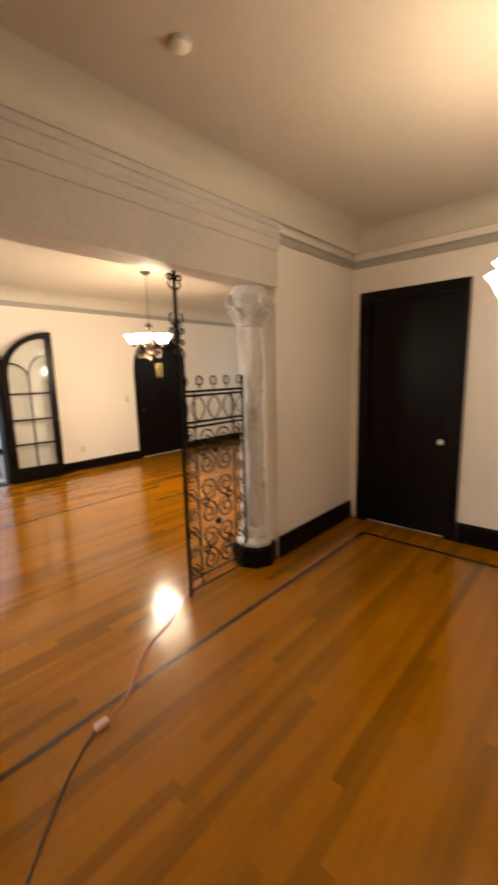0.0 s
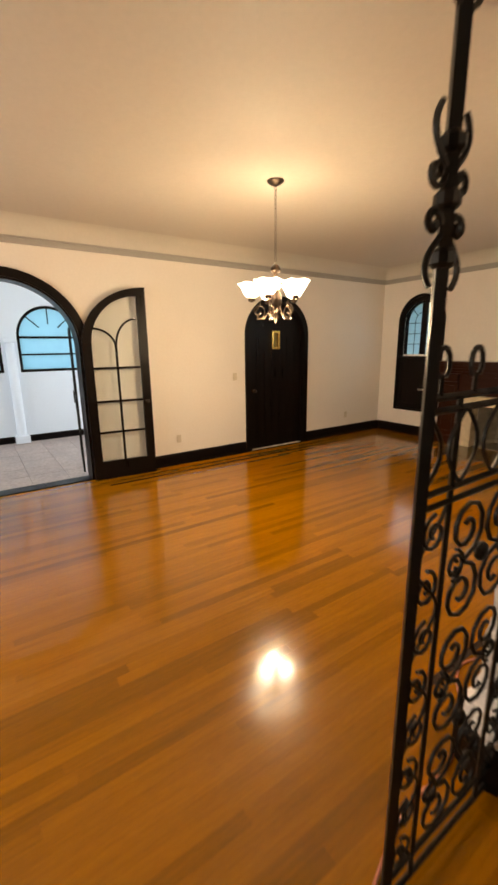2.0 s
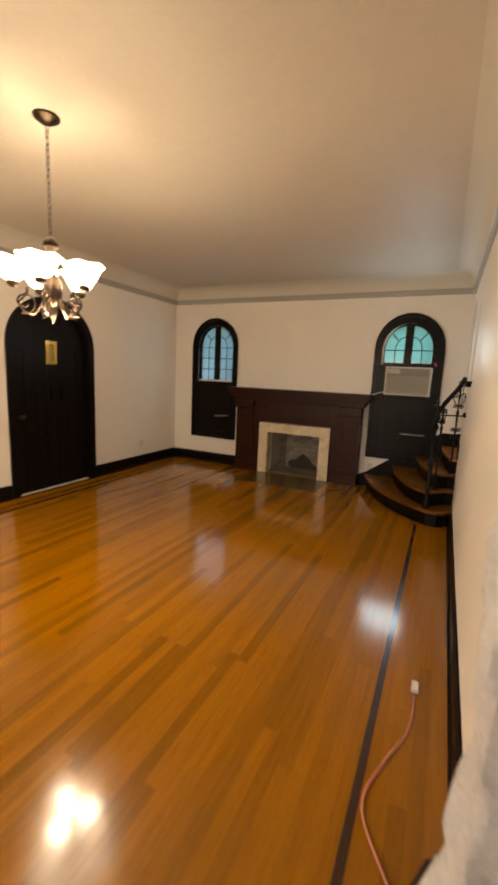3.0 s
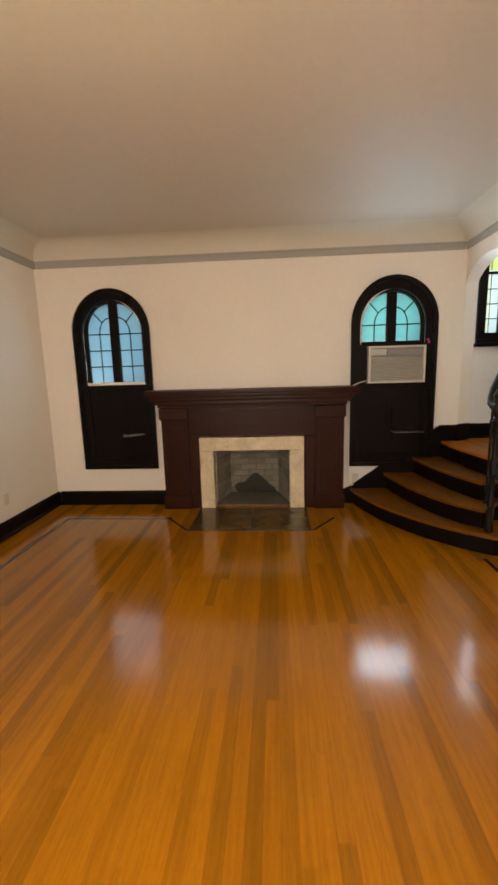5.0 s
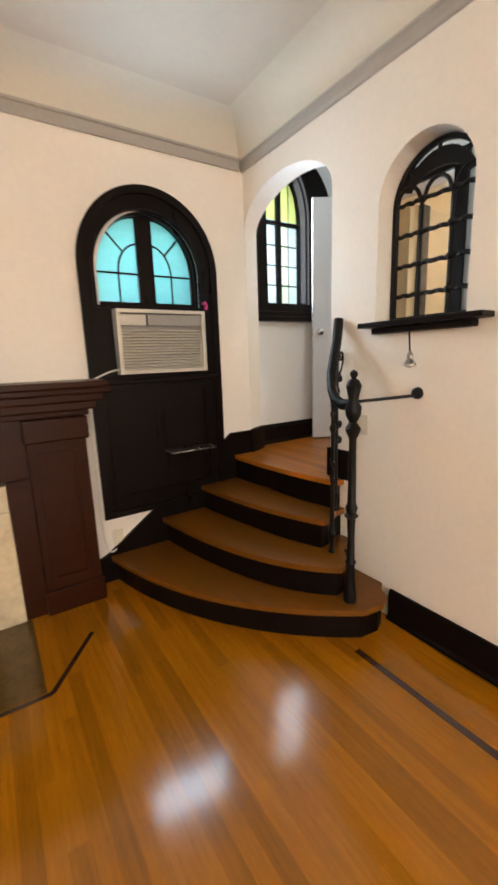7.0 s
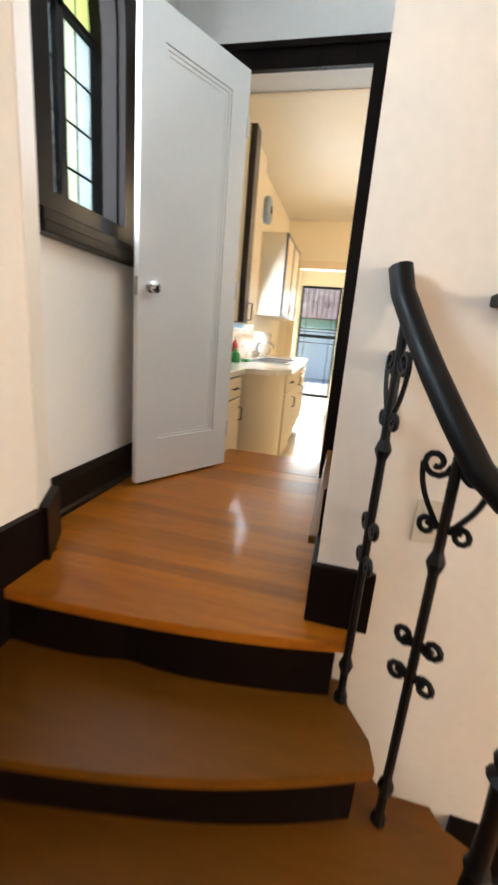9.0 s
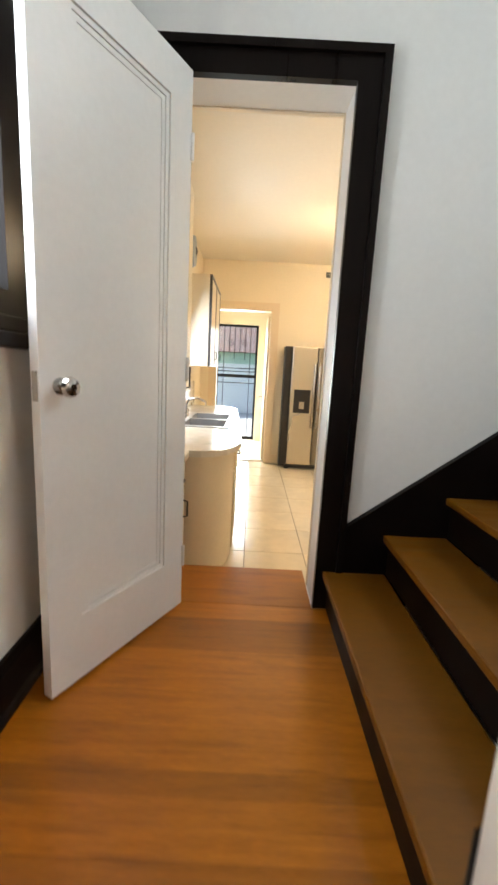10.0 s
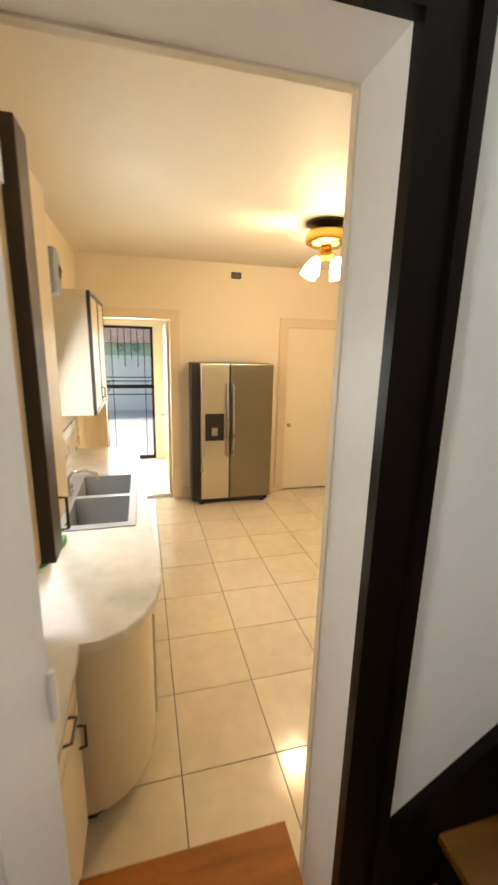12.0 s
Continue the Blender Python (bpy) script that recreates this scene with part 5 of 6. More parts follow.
for s in (-1, 1):
    leaf_part("knob", lathe(bmesh.new(), [(0.024, s * 0.0185), (0.024, s * 0.023), (0.010, s * 0.026), (0.010, s * 0.045), (0.024, s * 0.052), (0.029, s * 0.062), (0.024, s * 0.072), (0.010, s * 0.076)], W - 0.06, 0, 0.94, 12, "y"), CHROME, "faceted glass-and-chrome knob")
leaf_part("latch_plate", boxed(W - 0.002, W + 0.0015, -0.011, 0.011, 0.90, 0.98), NICKEL, "nickel latch plate")
for z in (0.22, 1.0, 1.78):
    leaf_part("hinge", tube(bmesh.new(), [(0.0, 0.022, z - 0.045), (0.0, 0.022, z + 0.045)], 0.007, 8), WHITE_PAINT, "white painted hinge")

bm = slab(bmesh.new(), "x", [[(5.560, LAND), (5.66, LAND), (5.66, 2.79), (6.32, 2.79), (6.32, LAND), (6.420, LAND), (6.420, 2.885), (5.560, 2.885)]], XK0 - 0.03, XK0)
structure("door_casing_kitchen", bm, DARK, "dark stained door casing", "casing")
bm = slab(bmesh.new(), "x", [[(5.548, LAND), (5.575, LAND), (5.575, 2.870), (6.405, 2.870), (6.405, LAND), (6.432, LAND), (6.432, 2.897), (5.548, 2.897)]], XK0 - 0.045, XK0 - 0.031)
structure("casing_band_kitchen", bm, DARK, "dark stained back band moulding", "casing")

upper = thing("upper_stairs", "brown wooden stairs with dark risers climbing from the landing", "stairs", 0, 5.5, LAND)
for k in range(11):
    y, z = 5.63 - 0.245 * k, LAND + 0.18 * (k + 1)
    part("tread", boxed(XD + 0.002, XK0 - 0.032, y - 0.27, y, z - 0.03, z, 0.007), TREAD, upper)
    part("riser", boxed(XD + 0.002, XK0 - 0.032, y - 0.05, y - 0.028, z - 0.18 + 0.001, z - 0.031), DARK_FLAT, upper)
structure("stringer_upper", slab(bmesh.new(), "x", [[(5.558, LAND), (5.558, 1.115), (3.02, 3.00), (3.02, 2.30), (5.30, LAND)]], XK0 - 0.03, XK0), DARK_FLAT, "dark sloping stringer on the stair wall", "stringer")
structure("stringer_upper_west", slab(bmesh.new(), "x", [[(5.60, LAND), (5.60, 1.08), (3.02, 2.98), (3.02, 2.30), (5.30, LAND)]], XD, XD + 0.0015), DARK_FLAT, "dark sloping stringer on the stair wall", "stringer")

sconce = thing("wall_sconce", "dark ribbed shell-shaped wall sconce above the door", "wall lamp", XK0, 6.21, 3.285)
bm = bmesh.new()
lobes = 40
rings = []
for r, h in ((0.02, -0.15), (0.08, -0.13), (0.145, -0.08), (0.185, 0.0), (0.205, 0.07), (0.195, 0.07), (0.165, 0.0), (0.06, -0.11)):
    rings.append([bm.verts.new((XK0 - 0.001 - (r * (1 + 0.08 * math.cos(12 * a))) * math.sin(a), 6.21 + (r * (1 + 0.08 * math.cos(12 * a))) * math.cos(a), 3.295 + h)) for a in [math.pi * i / lobes for i in range(lobes + 1)]])
for a, b in zip(rings, rings[1:]):
    for i in range(lobes):
        bm.faces.new((a[i], a[i + 1], b[i + 1], b[i]))
part("bowl", bm, BRONZE, sconce, "", True)
for i in range(5):
    a = math.pi * (i + 0.5) / 5
    pts = [(XK0 - 0.004 - r * math.sin(a), 6.21 + r * math.cos(a), 3.295 + h) for r, h in ((0.10, -0.118), (0.158, -0.07), (0.205, 0.0), (0.222, 0.06))]
    part("petal", tube(bmesh.new(), pts, 0.02, 6, taper=[0.5, 1.2, 1.0, 0.2]), NICKEL, sconce, "pale metal petal", True)

# ---- kitchen ----
fridge = thing("refrigerator", "stainless steel side-by-side refrigerator with a dark ice dispenser", "refrigerator", 4.68, 4.99, KIT)
part("body", boxed(4.605, 4.865, 4.545, 5.520, KIT + 0.03, KIT + 1.74, 0.006), BLACK, fridge, "black cabinet side")
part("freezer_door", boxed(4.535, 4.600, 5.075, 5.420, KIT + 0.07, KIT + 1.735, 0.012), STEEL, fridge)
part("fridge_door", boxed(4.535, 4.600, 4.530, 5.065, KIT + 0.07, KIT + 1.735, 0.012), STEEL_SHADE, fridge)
part("toe_grille", boxed(4.57, 4.605, 4.56, 5.43, KIT + 0.015, KIT + 0.065), BLACK, fridge)
for y in (5.105, 5.035):
    h = part("handle", tube(bmesh.new(), [(4.535, y, KIT + 0.62), (4.49, y, KIT + 0.64), (4.482, y, KIT + 1.0), (4.49, y, KIT + 1.48), (4.535, y, KIT + 1.50)], 0.013, 8), NICKEL, fridge, "brushed steel bar handle", True)
disp = part("dispenser", boxed(4.528, 4.540, 5.14, 5.37, KIT + 0.82, KIT + 1.15, 0.004), BLACK, fridge, "black ice dispenser")
part("paddle", boxed(4.520, 4.527, 5.22, 5.29, KIT + 0.88, KIT + 0.98, 0.003), NICKEL, disp)
for y in (4.60, 5.38):
    part("foot", boxed(4.56, 4.62, y, y + 0.06, KIT, KIT + 0.03), BLACK, fridge)

counter = thing("countertop", "white marble-look laminate countertop with a rounded end", "countertop", 2.2, 6.4, 1.24)
TOP = KIT + 0.905
end = [(1.60, 6.03), (1.48, 6.035), (1.36, 6.06), (1.26, 6.11), (1.19, 6.18), (1.155, 6.26), (1.15, 6.33)]
outline = [(4.05, 6.738), (4.05, 6.30), (3.98, 6.19), (3.85, 6.14)] + end + [(0.70, 6.33), (0.70, 6.738)]
part("slab", slab(bmesh.new(), "z", [outline, rect(2.12, 3.10, 6.17, 6.60)], TOP - 0.04, TOP), COUNTER, counter)
part("edge_band", slab(bmesh.new(), "z", [[(x, y - 0.004) for x, y in outline[3:-2]] + [(0.70, 6.322), (0.70, 6.34)] + [(x, y + 0.004) for x, y in outline[3:-2]][::-1]], TOP - 0.0385, TOP - 0.004), COUNTER, counter)

def base_cabinet(x0, x1, y0, label, drawers=True):
    t = thing("base_cabinet", label, "cabinet", (x0 + x1) / 2, 6.5, KIT, "base cabinets")
    part("carcass", boxed(x0 + 0.001, x1 - 0.001, y0 + 0.02, 6.736, KIT + 0.10, TOP - (0.20 if 2.0 < x0 < 3.0 else 0.042)), CABINET, t)
    part("toe_kick", boxed(x0 + 0.001, x1 - 0.001, y0 + 0.08, 6.736, KIT + 0.001, KIT + 0.099), BLACK, t)
    zs = ((KIT + 0.12, TOP - 0.22), (TOP - 0.205, TOP - 0.06)) if drawers else ((KIT + 0.12, TOP - 0.06),)
    for k, (a, b) in enumerate(zs):
        d = part("drawer" if k else "door", boxed(x0 + 0.012, x1 - 0.012, y0, y0 + 0.019, a, b, 0.004), CABINET, t)
        part("edge", boxed(x0 + 0.004, x1 - 0.004, y0 + 0.0192, y0 + 0.0198, a - 0.006, b + 0.006), CABINET_EDGE, t)
        c, z = (x0 + x1) / 2, (a + b) / 2 if k else b - 0.12
        pts = [(c - 0.05, y0, z), (c - 0.045, y0 - 0.025, z), (c + 0.045, y0 - 0.025, z), (c + 0.05, y0, z)] if k else [(x1 - 0.05, y0, z + 0.05), (x1 - 0.05, y0 - 0.025, z + 0.045), (x1 - 0.05, y0 - 0.025, z - 0.045), (x1 - 0.05, y0, z - 0.05)]
        part("handle", tube(bmesh.new(), pts, 0.0055, 6), BLACK, d, "black bow handle")
    return t
base_cabinet(0.72, 1.148, 6.345, "cream base cabinet with a drawer and black handles")
for a, b in ((1.55, 2.10), (2.10, 2.65), (2.65, 3.20), (3.20, 3.80)):
    base_cabinet(a, b, 6.06 + max(0, a - 1.5) * 0.045, "cream base cabinet below the counter", a != 2.10)
curve_cab = thing("curved_end_cabinet", "cream curved end panel of the base cabinets", "cabinet", 1.35, 6.3, KIT)
pan = [(1.549, 6.075), (1.47, 6.08), (1.375, 6.10), (1.285, 6.145), (1.22, 6.205), (1.185, 6.27), (1.175, 6.33), (1.175, 6.736), (1.549, 6.736)]
part("panel", slab(bmesh.new(), "z", [pan], KIT + 0.09, TOP - 0.042), CABINET, curve_cab, "", True)
part("toe_kick", slab(bmesh.new(), "z", [[(x + 0.05 if x < 1.5 else x, y + 0.05 if y < 6.3 else y) for x, y in pan]], KIT + 0.001, KIT + 0.089), BLACK, curve_cab)

sink = thing("kitchen_sink", "double-bowl stainless steel sink set in the counter", "sink", 2.6, 6.39, TOP)
part("rim", slab(bmesh.new(), "z", [rect(2.09, 3.13, 6.145, 6.63), rect(2.15, 2.585, 6.19, 6.54), rect(2.635, 3.07, 6.19, 6.54)], TOP + 0.001, TOP + 0.008), SINK_STEEL, sink)
for a, b in ((2.15, 2.585), (2.635, 3.07)):
    bm = boxed(a, b, 6.19, 6.54, TOP - 0.19, TOP + 0.001)
    bmesh.ops.delete(bm, geom=[f for f in bm.faces if all(v.co.z > TOP for v in f.verts)], context="FACES")
    part("bowl", bm, SINK_STEEL, sink)
    part("drain", lathe(bmesh.new(), [(0.045, 0.001), (0.045, 0.005), (0.03, 0.003)], (a + b) / 2, 6.37, TOP - 0.19, 14), CHROME, sink)
faucet = thing("faucet", "chrome kitchen faucet behind the sink", "faucet", 2.61, 6.585, TOP)
part("base", boxed(2.49, 2.73, 6.565, 6.610, TOP + 0.008, TOP + 0.028, 0.008), CHROME, faucet)
part("spout", tube(bmesh.new(), [(2.61, 6.585, TOP + 0.03), (2.61, 6.58, TOP + 0.14), (2.61, 6.55, TOP + 0.19), (2.61, 6.47, TOP + 0.20), (2.61, 6.40, TOP + 0.17), (2.61, 6.39, TOP + 0.13)], 0.011, 8), CHROME, faucet, "", True)
for x in (2.52, 2.70):
    part("tap", lathe(bmesh.new(), [(0.018, 0.028), (0.014, 0.05), (0.022, 0.06), (0.020, 0.08), (0.006, 0.085)], x, 6.585, TOP, 10), CHROME, faucet)

def upper_cabinet(x0, x1, z0, z1, y0, doors, label, side=None, stile=False):
    t = thing("wall_cabinet", label, "cabinet", (x0 + x1) / 2, 6.6, z0, "wall cabinets")
    part("carcass", boxed(x0, x1, y0 + 0.022, 6.738, z0, z1), side or CABINET, t)
    w = (x1 - x0) / doors
    if stile:
        part("centre_stile", boxed(x0 + 0.13, x0 + 0.25, y0 - 0.042, y0 + 0.03, z0 - 0.004, z1 + 0.004, 0.004), CABINET_EDGE, t, "dark stained stile between the doors")
        part("door", boxed(x0, x0 + 0.128, y0, y0 + 0.020, z0 + 0.004, z1 - 0.004, 0.005), CABINET, t)
        d = part("door", boxed(x0 + 0.253, x1, y0, y0 + 0.020, z0 + 0.004, z1 - 0.004, 0.005), CABINET, t)
        part("handle", tube(bmesh.new(), [(x0 + 0.33, y0, z0 + 0.02), (x0 + 0.33, y0 - 0.05, z0 + 0.025), (x0 + 0.33, y0 - 0.05, z0 + 0.145), (x0 + 0.33, y0, z0 + 0.15)], 0.006, 6), BLACK, d, "black bow handle")
        return t
    for k in range(doors):
        a, b = x0 + k * w, x0 + (k + 1) * w
        d = part("door", boxed(a + 0.032, b - 0.032, y0, y0 + 0.019, z0 + 0.032, z1 - 0.032, 0.004), CABINET, t)
        part("door_edge", slab(bmesh.new(), "y", [rect(a + 0.001, b - 0.001, z0 + 0.001, z1 - 0.001), rect(a + 0.033, b - 0.033, z0 + 0.033, z1 - 0.033)], y0 - 0.004, y0 + 0.021), CABINET_EDGE, t, "dark stained edge")
        part("handle", tube(bmesh.new(), [(b - 0.05, y0, z0 + 0.08), (b - 0.05, y0 - 0.028, z0 + 0.085), (b - 0.05, y0 - 0.028, z0 + 0.165), (b - 0.05, y0, z0 + 0.17)], 0.0055, 6), BLACK, d, "black bow handle")
    return t
upper_cabinet(1.00, 1.66, KIT + 1.24, KIT + 2.49, 6.41, 1, "tall cream wall cabinet with a dark stile between its doors", stile=True)
upper_cabinet(3.05, 4.10, KIT + 1.40, KIT + 2.30, 6.42, 2, "pale cream wall cabinet with dark door edges")

kw = thing("kitchen_window", "white framed kitchen window over the sink", "window", 2.4, 6.76, 1.55)
part("window_frame", slab(bmesh.new(), "y", [rect(1.85, 2.95, 1.55, 2.60), rect(1.90, 2.90, 1.60, 2.06), rect(1.90, 2.90, 2.10, 2.55)], 6.80, 6.86), WHITE_PAINT, kw)
part("casing", slab(bmesh.new(), "y", [rect(1.77, 3.03, 1.47, 2.68), rect(1.85, 2.95, 1.55, 2.60)], 6.722, 6.74), KITCHEN_TRIM, kw)
for a, b in ((1.60, 2.06), (2.10, 2.55)):
    part("pane", boxed(1.90, 2.90, 6.828, 6.832, a, b), BLUE_GLASS, kw)
fan = thing("wall_fan", "small blue-grey fan on a wall bracket beside the cabinet", "fan", 2.22, 6.738, 2.66)
part("bracket", tube(bmesh.new(), [(2.22, 6.737, 2.60), (2.22, 6.66, 2.60), (2.22, 6.60, 2.64)], 0.014, 8), BLACK, fan)
part("motor", lathe(bmesh.new(), [(0.02, 0.10), (0.05, 0.085), (0.055, 0.03), (0.03, 0.0)], 2.22, 6.52, 2.66, 16, "y"), FAN_GREY, fan, "", True)
part("guard", lathe(bmesh.new(), [(0.05, 0.02), (0.11, 0.005), (0.12, -0.02), (0.11, -0.045), (0.03, -0.055)], 2.22, 6.52, 2.66, 20, "y"), FAN_GREY, fan, "", True)
for k in range(6):
    a = k * math.pi / 6
    part("guard_bar", tube(bmesh.new(), [(2.22 - 0.118 * math.cos(a), 6.495, 2.66 - 0.118 * math.sin(a)), (2.22, 6.458, 2.66), (2.22 + 0.118 * math.cos(a), 6.495, 2.66 + 0.118 * math.sin(a))], 0.005, 5), BLACK, fan)
splash = tagged(new("backsplash"), "beige tiled backsplash behind the counter", "backsplash", kind="structure")
for r in range(3):
    for c in range(23):
        x0 = 0.72 + c * 0.152
        part("tile", boxed(x0 + 0.001, x0 + 0.150, 6.726, 6.7385, TOP + 0.002 + r * 0.102, TOP + 0.100 + r * 0.102, 0.0015), BACKSPLASH, splash)

def bottle(x, y, r, h, material, label, cap_mat):
    t = thing("bottle", label, "bottle", x, y, TOP)
    part("body", lathe(bmesh.new(), [(r * 0.9, 0.001), (r, 0.01), (r, h * 0.6), (r * 0.8, h * 0.72), (r * 0.35, h * 0.82), (r * 0.35, h * 0.9)], x, y, TOP, 14), material, t, "", True)
    part("cap", lathe(bmesh.new(), [(r * 0.42, h * 0.9), (r * 0.42, h), (r * 0.2, h * 1.01)], x, y, TOP, 12), cap_mat, t)
    return t
bottle(1.92, 6.64, 0.035, 0.22, RED_PLASTIC, "red plastic bottle on the counter", WHITE_PLASTIC)
bottle(1.75, 6.58, 0.045, 0.12, GREEN_PLASTIC, "short green plastic bottle on the counter", GREEN_PLASTIC)
bottle(1.62, 6.65, 0.04, 0.26, BLUE_PLASTIC, "pale blue plastic bottle on the counter", WHITE_PLASTIC)
sponge = thing("sponge", "green scrubbing sponge on the counter", "sponge", 1.95, 6.55, TOP)
part("block", boxed(1.90, 2.0, 6.50, 6.56, TOP + 0.001, TOP + 0.03, 0.006), GREEN_PLASTIC, sponge)

closet = thing("closet_door", "cream flush closet door with a small knob", "door", 4.89, 3.875, KIT)
part("door_leaf", boxed(4.885, 4.925, 3.505, 4.245, KIT + 0.008, 2.555, 0.003), KITCHEN_WALL, closet)
part("door_knob", lathe(bmesh.new(), [(0.020, 0.0), (0.010, -0.012), (0.010, -0.03), (0.026, -0.042), (0.024, -0.058), (0.008, -0.064)], 4.885, 4.19, KIT + 0.92, 12, "x"), NICKEL, closet, "nickel knob", True)
for name, a, b, top in (("door_casing_closet", 3.50, 4.25, 2.56), ("door_casing_passage", 5.74, 6.50, 2.60)):
    w = 0.115
    bm = slab(bmesh.new(), "x", [[(a - w, KIT), (a, KIT), (a, top), (b, top), (b, KIT), (b + w, KIT), (b + w, top + w), (a - w, top + w)]], 4.845, 4.87)
    structure(name, bm, KITCHEN_TRIM, "cream painted door casing", "casing")
inner = thing("passage_door", "cream painted door standing open in the passage", "door", 5.0, 5.76, KIT)
part("door_leaf", boxed(5.03, 5.78, 5.735, 5.772, KIT + 0.01, 2.57, 0.003), KITCHEN_TRIM, inner)
part("door_knob", lathe(bmesh.new(), [(0.020, 0.0), (0.010, 0.012), (0.010, 0.03), (0.026, 0.042), (0.022, 0.06)], 5.72, 5.772, KIT + 0.95, 12, "y"), NICKEL, inner, "nickel knob", True)
gate = thing("security_door", "black iron security storm door with vertical bars", "door", 6.80, 6.28, KIT)
part("door_frame", slab(bmesh.new(), "x", [rect(5.885, 6.675, KIT + 0.01, 2.595), rect(5.925, 6.635, KIT + 0.07, 1.60), rect(5.925, 6.635, 1.66, 2.555)], 6.80, 6.83), IRON, gate)
for k in range(1, 7):
    y = 5.925 + 0.71 * k / 7
    part("bar", tube(bmesh.new(), [(6.815, y, KIT + 0.07), (6.815, y, 2.555)] if k in (1, 6) else [(6.815, y, 2.555), (6.815, y, 1.95 + 0.12 * (k % 2))], 0.007, 6), IRON, gate)
for z in (1.50, 1.72, 1.78):
    part("cross_bar", tube(bmesh.new(), [(6.815, 5.925, z), (6.815, 6.635, z)], 0.009, 6), IRON, gate)
for y in (6.15, 6.41):
    part("scroll", tube(bmesh.new(), [(6.815, u, v) for u, v in spiral(y, 2.25, 0.07, 0.015, 0.4, 1.4)], 0.006, 5), IRON, gate, "", True)
part("pane", boxed(6.838, 6.842, 5.925, 6.635, KIT + 0.07, 2.555), CLEAR, gate).visible_shadow = False
vent = thing("wall_vent", "small dark square vent high on the kitchen wall", "vent", 4.87, 4.94, 3.13)
part("frame", slab(bmesh.new(), "x", [rect(4.88, 5.0, 3.10, 3.17), rect(4.89, 4.99, 3.11, 3.16)], 4.858, 4.87), BLACK, vent)
for k in range(3):
    part("slat", boxed(4.860, 4.868, 4.891, 4.989, 3.113 + k * 0.016, 3.124 + k * 0.016), BLACK, vent)

flamp = thing("ceiling_fan_light", "brass ceiling fan hub with lit tulip glass shades", "ceiling light", 3.05, 4.62, 3.27)
part("canopy", lathe(bmesh.new(), [(0.17, 3.269), (0.17, 3.255), (0.10, 3.235), (0.06, 3.22)], 3.05, 4.62, 0, 24), BRONZE, flamp, "dark canopy", True)
part("motor", lathe(bmesh.new(), [(0.06, 3.22), (0.15, 3.205), (0.17, 3.17), (0.165, 3.12), (0.12, 3.095), (0.05, 3.085)], 3.05, 4.62, 0, 24), BRASS, flamp, "polished brass hub", True)
part("stem", lathe(bmesh.new(), [(0.04, 3.085), (0.05, 3.06), (0.055, 3.02), (0.03, 2.99)], 3.05, 4.62, 0, 16), BRASS, flamp, "", True)
for k in range(4):
    a = k * math.pi / 2 + 0.5
    c, s = math.cos(a), math.sin(a)
    part("arm", tube(bmesh.new(), [(3.05 + c * 0.03, 4.62 + s * 0.03, 3.03), (3.05 + c * 0.08, 4.62 + s * 0.08, 3.025), (3.05 + c * 0.11, 4.62 + s * 0.11, 2.995)], 0.010, 8), BRASS, flamp)
    bm = lathe(bmesh.new(), [(0.02, 0.0), (0.035, -0.02), (0.050, -0.06), (0.058, -0.10), (0.068, -0.125)], 0, 0, 0, 16)
    bmesh.ops.transform(bm, matrix=pose(3.05 + c * 0.11, 4.62 + s * 0.11, 2.995) @ Matrix.Rotation(radians(-32), 4, Vector((-s, c, 0))), verts=bm.verts)
    part("shade", bm, SHADE_LIT_KITCHEN, flamp, "lit tulip glass shade", True)

# ---- sunroom ----
def sun_window(y0, y1):
    apex = 2.46 if y1 - y0 > 1 else 2.42
    t = thing("sunroom_window", "dark framed arched window with a fan of bars on top", "window", SUNX, (y0 + y1) / 2, 1.28, "sunroom windows")
    part("window_frame", slab(bmesh.new(), "x", [arch(y0, y1, 1.28, 1.90, apex), arch(y0 + 0.05, y1 - 0.05, 1.33, 1.90, apex - 0.05)], SUNX - 0.10, SUNX - 0.04), DARK, t)
    c = (y0 + y1) / 2
    part("rail", boxed(SUNX - 0.09, SUNX - 0.05, y0 + 0.045, y1 - 0.045, 1.88, 1.92), DARK, t)
    part("rail", boxed(SUNX - 0.09, SUNX - 0.05, y0 + 0.045, y1 - 0.045, 1.58, 1.61), DARK, t)
    w = (y1 - y0) / 2 - 0.05
    for f in (0.25, 0.5, 0.75):
        q = math.pi * f
        part("bar", tube(bmesh.new(), [(SUNX - 0.07, c + w * 0.45 * math.cos(q), 1.92 + (apex - 1.97) * 0.45 * math.sin(q)), (SUNX - 0.07, c + w * math.cos(q), 1.90 + (apex - 1.95) * math.sin(q))], 0.011, 6), DARK, t)
    part("pane", slab(bmesh.new(), "x", [arch(y0 + 0.05, y1 - 0.05, 1.33, 1.90, apex - 0.05)], SUNX - 0.072, SUNX - 0.068), BLUE_GLASS, t)
for a, b in ((-1.90, -1.02), (-0.74, 0.14), (0.40, 1.50), (1.80, 2.70)):
    sun_window(a, b)
for y in (0.27, -0.88):
    c = thing("pilaster", "pale plaster half column between the sunroom windows", "column", SUNX, y, 0, "sunroom pilasters")
    part("shaft", lathe(bmesh.new(), [(0.085, 0.14), (0.08, 0.2), (0.075, 1.75), (0.07, 1.8)], SUNX + 0.06, y, 0, 16), SUN_WALL, c, "", True)
    part("capital", boxed(SUNX + 0.001, SUNX + 0.17, y - 0.11, y + 0.11, 1.80, 1.90, 0.02), SUN_WALL, c)
    part("base", boxed(SUNX + 0.001, SUNX + 0.17, y - 0.12, y + 0.12, 0.0, 0.14, 0.01), SUN_WALL, c)

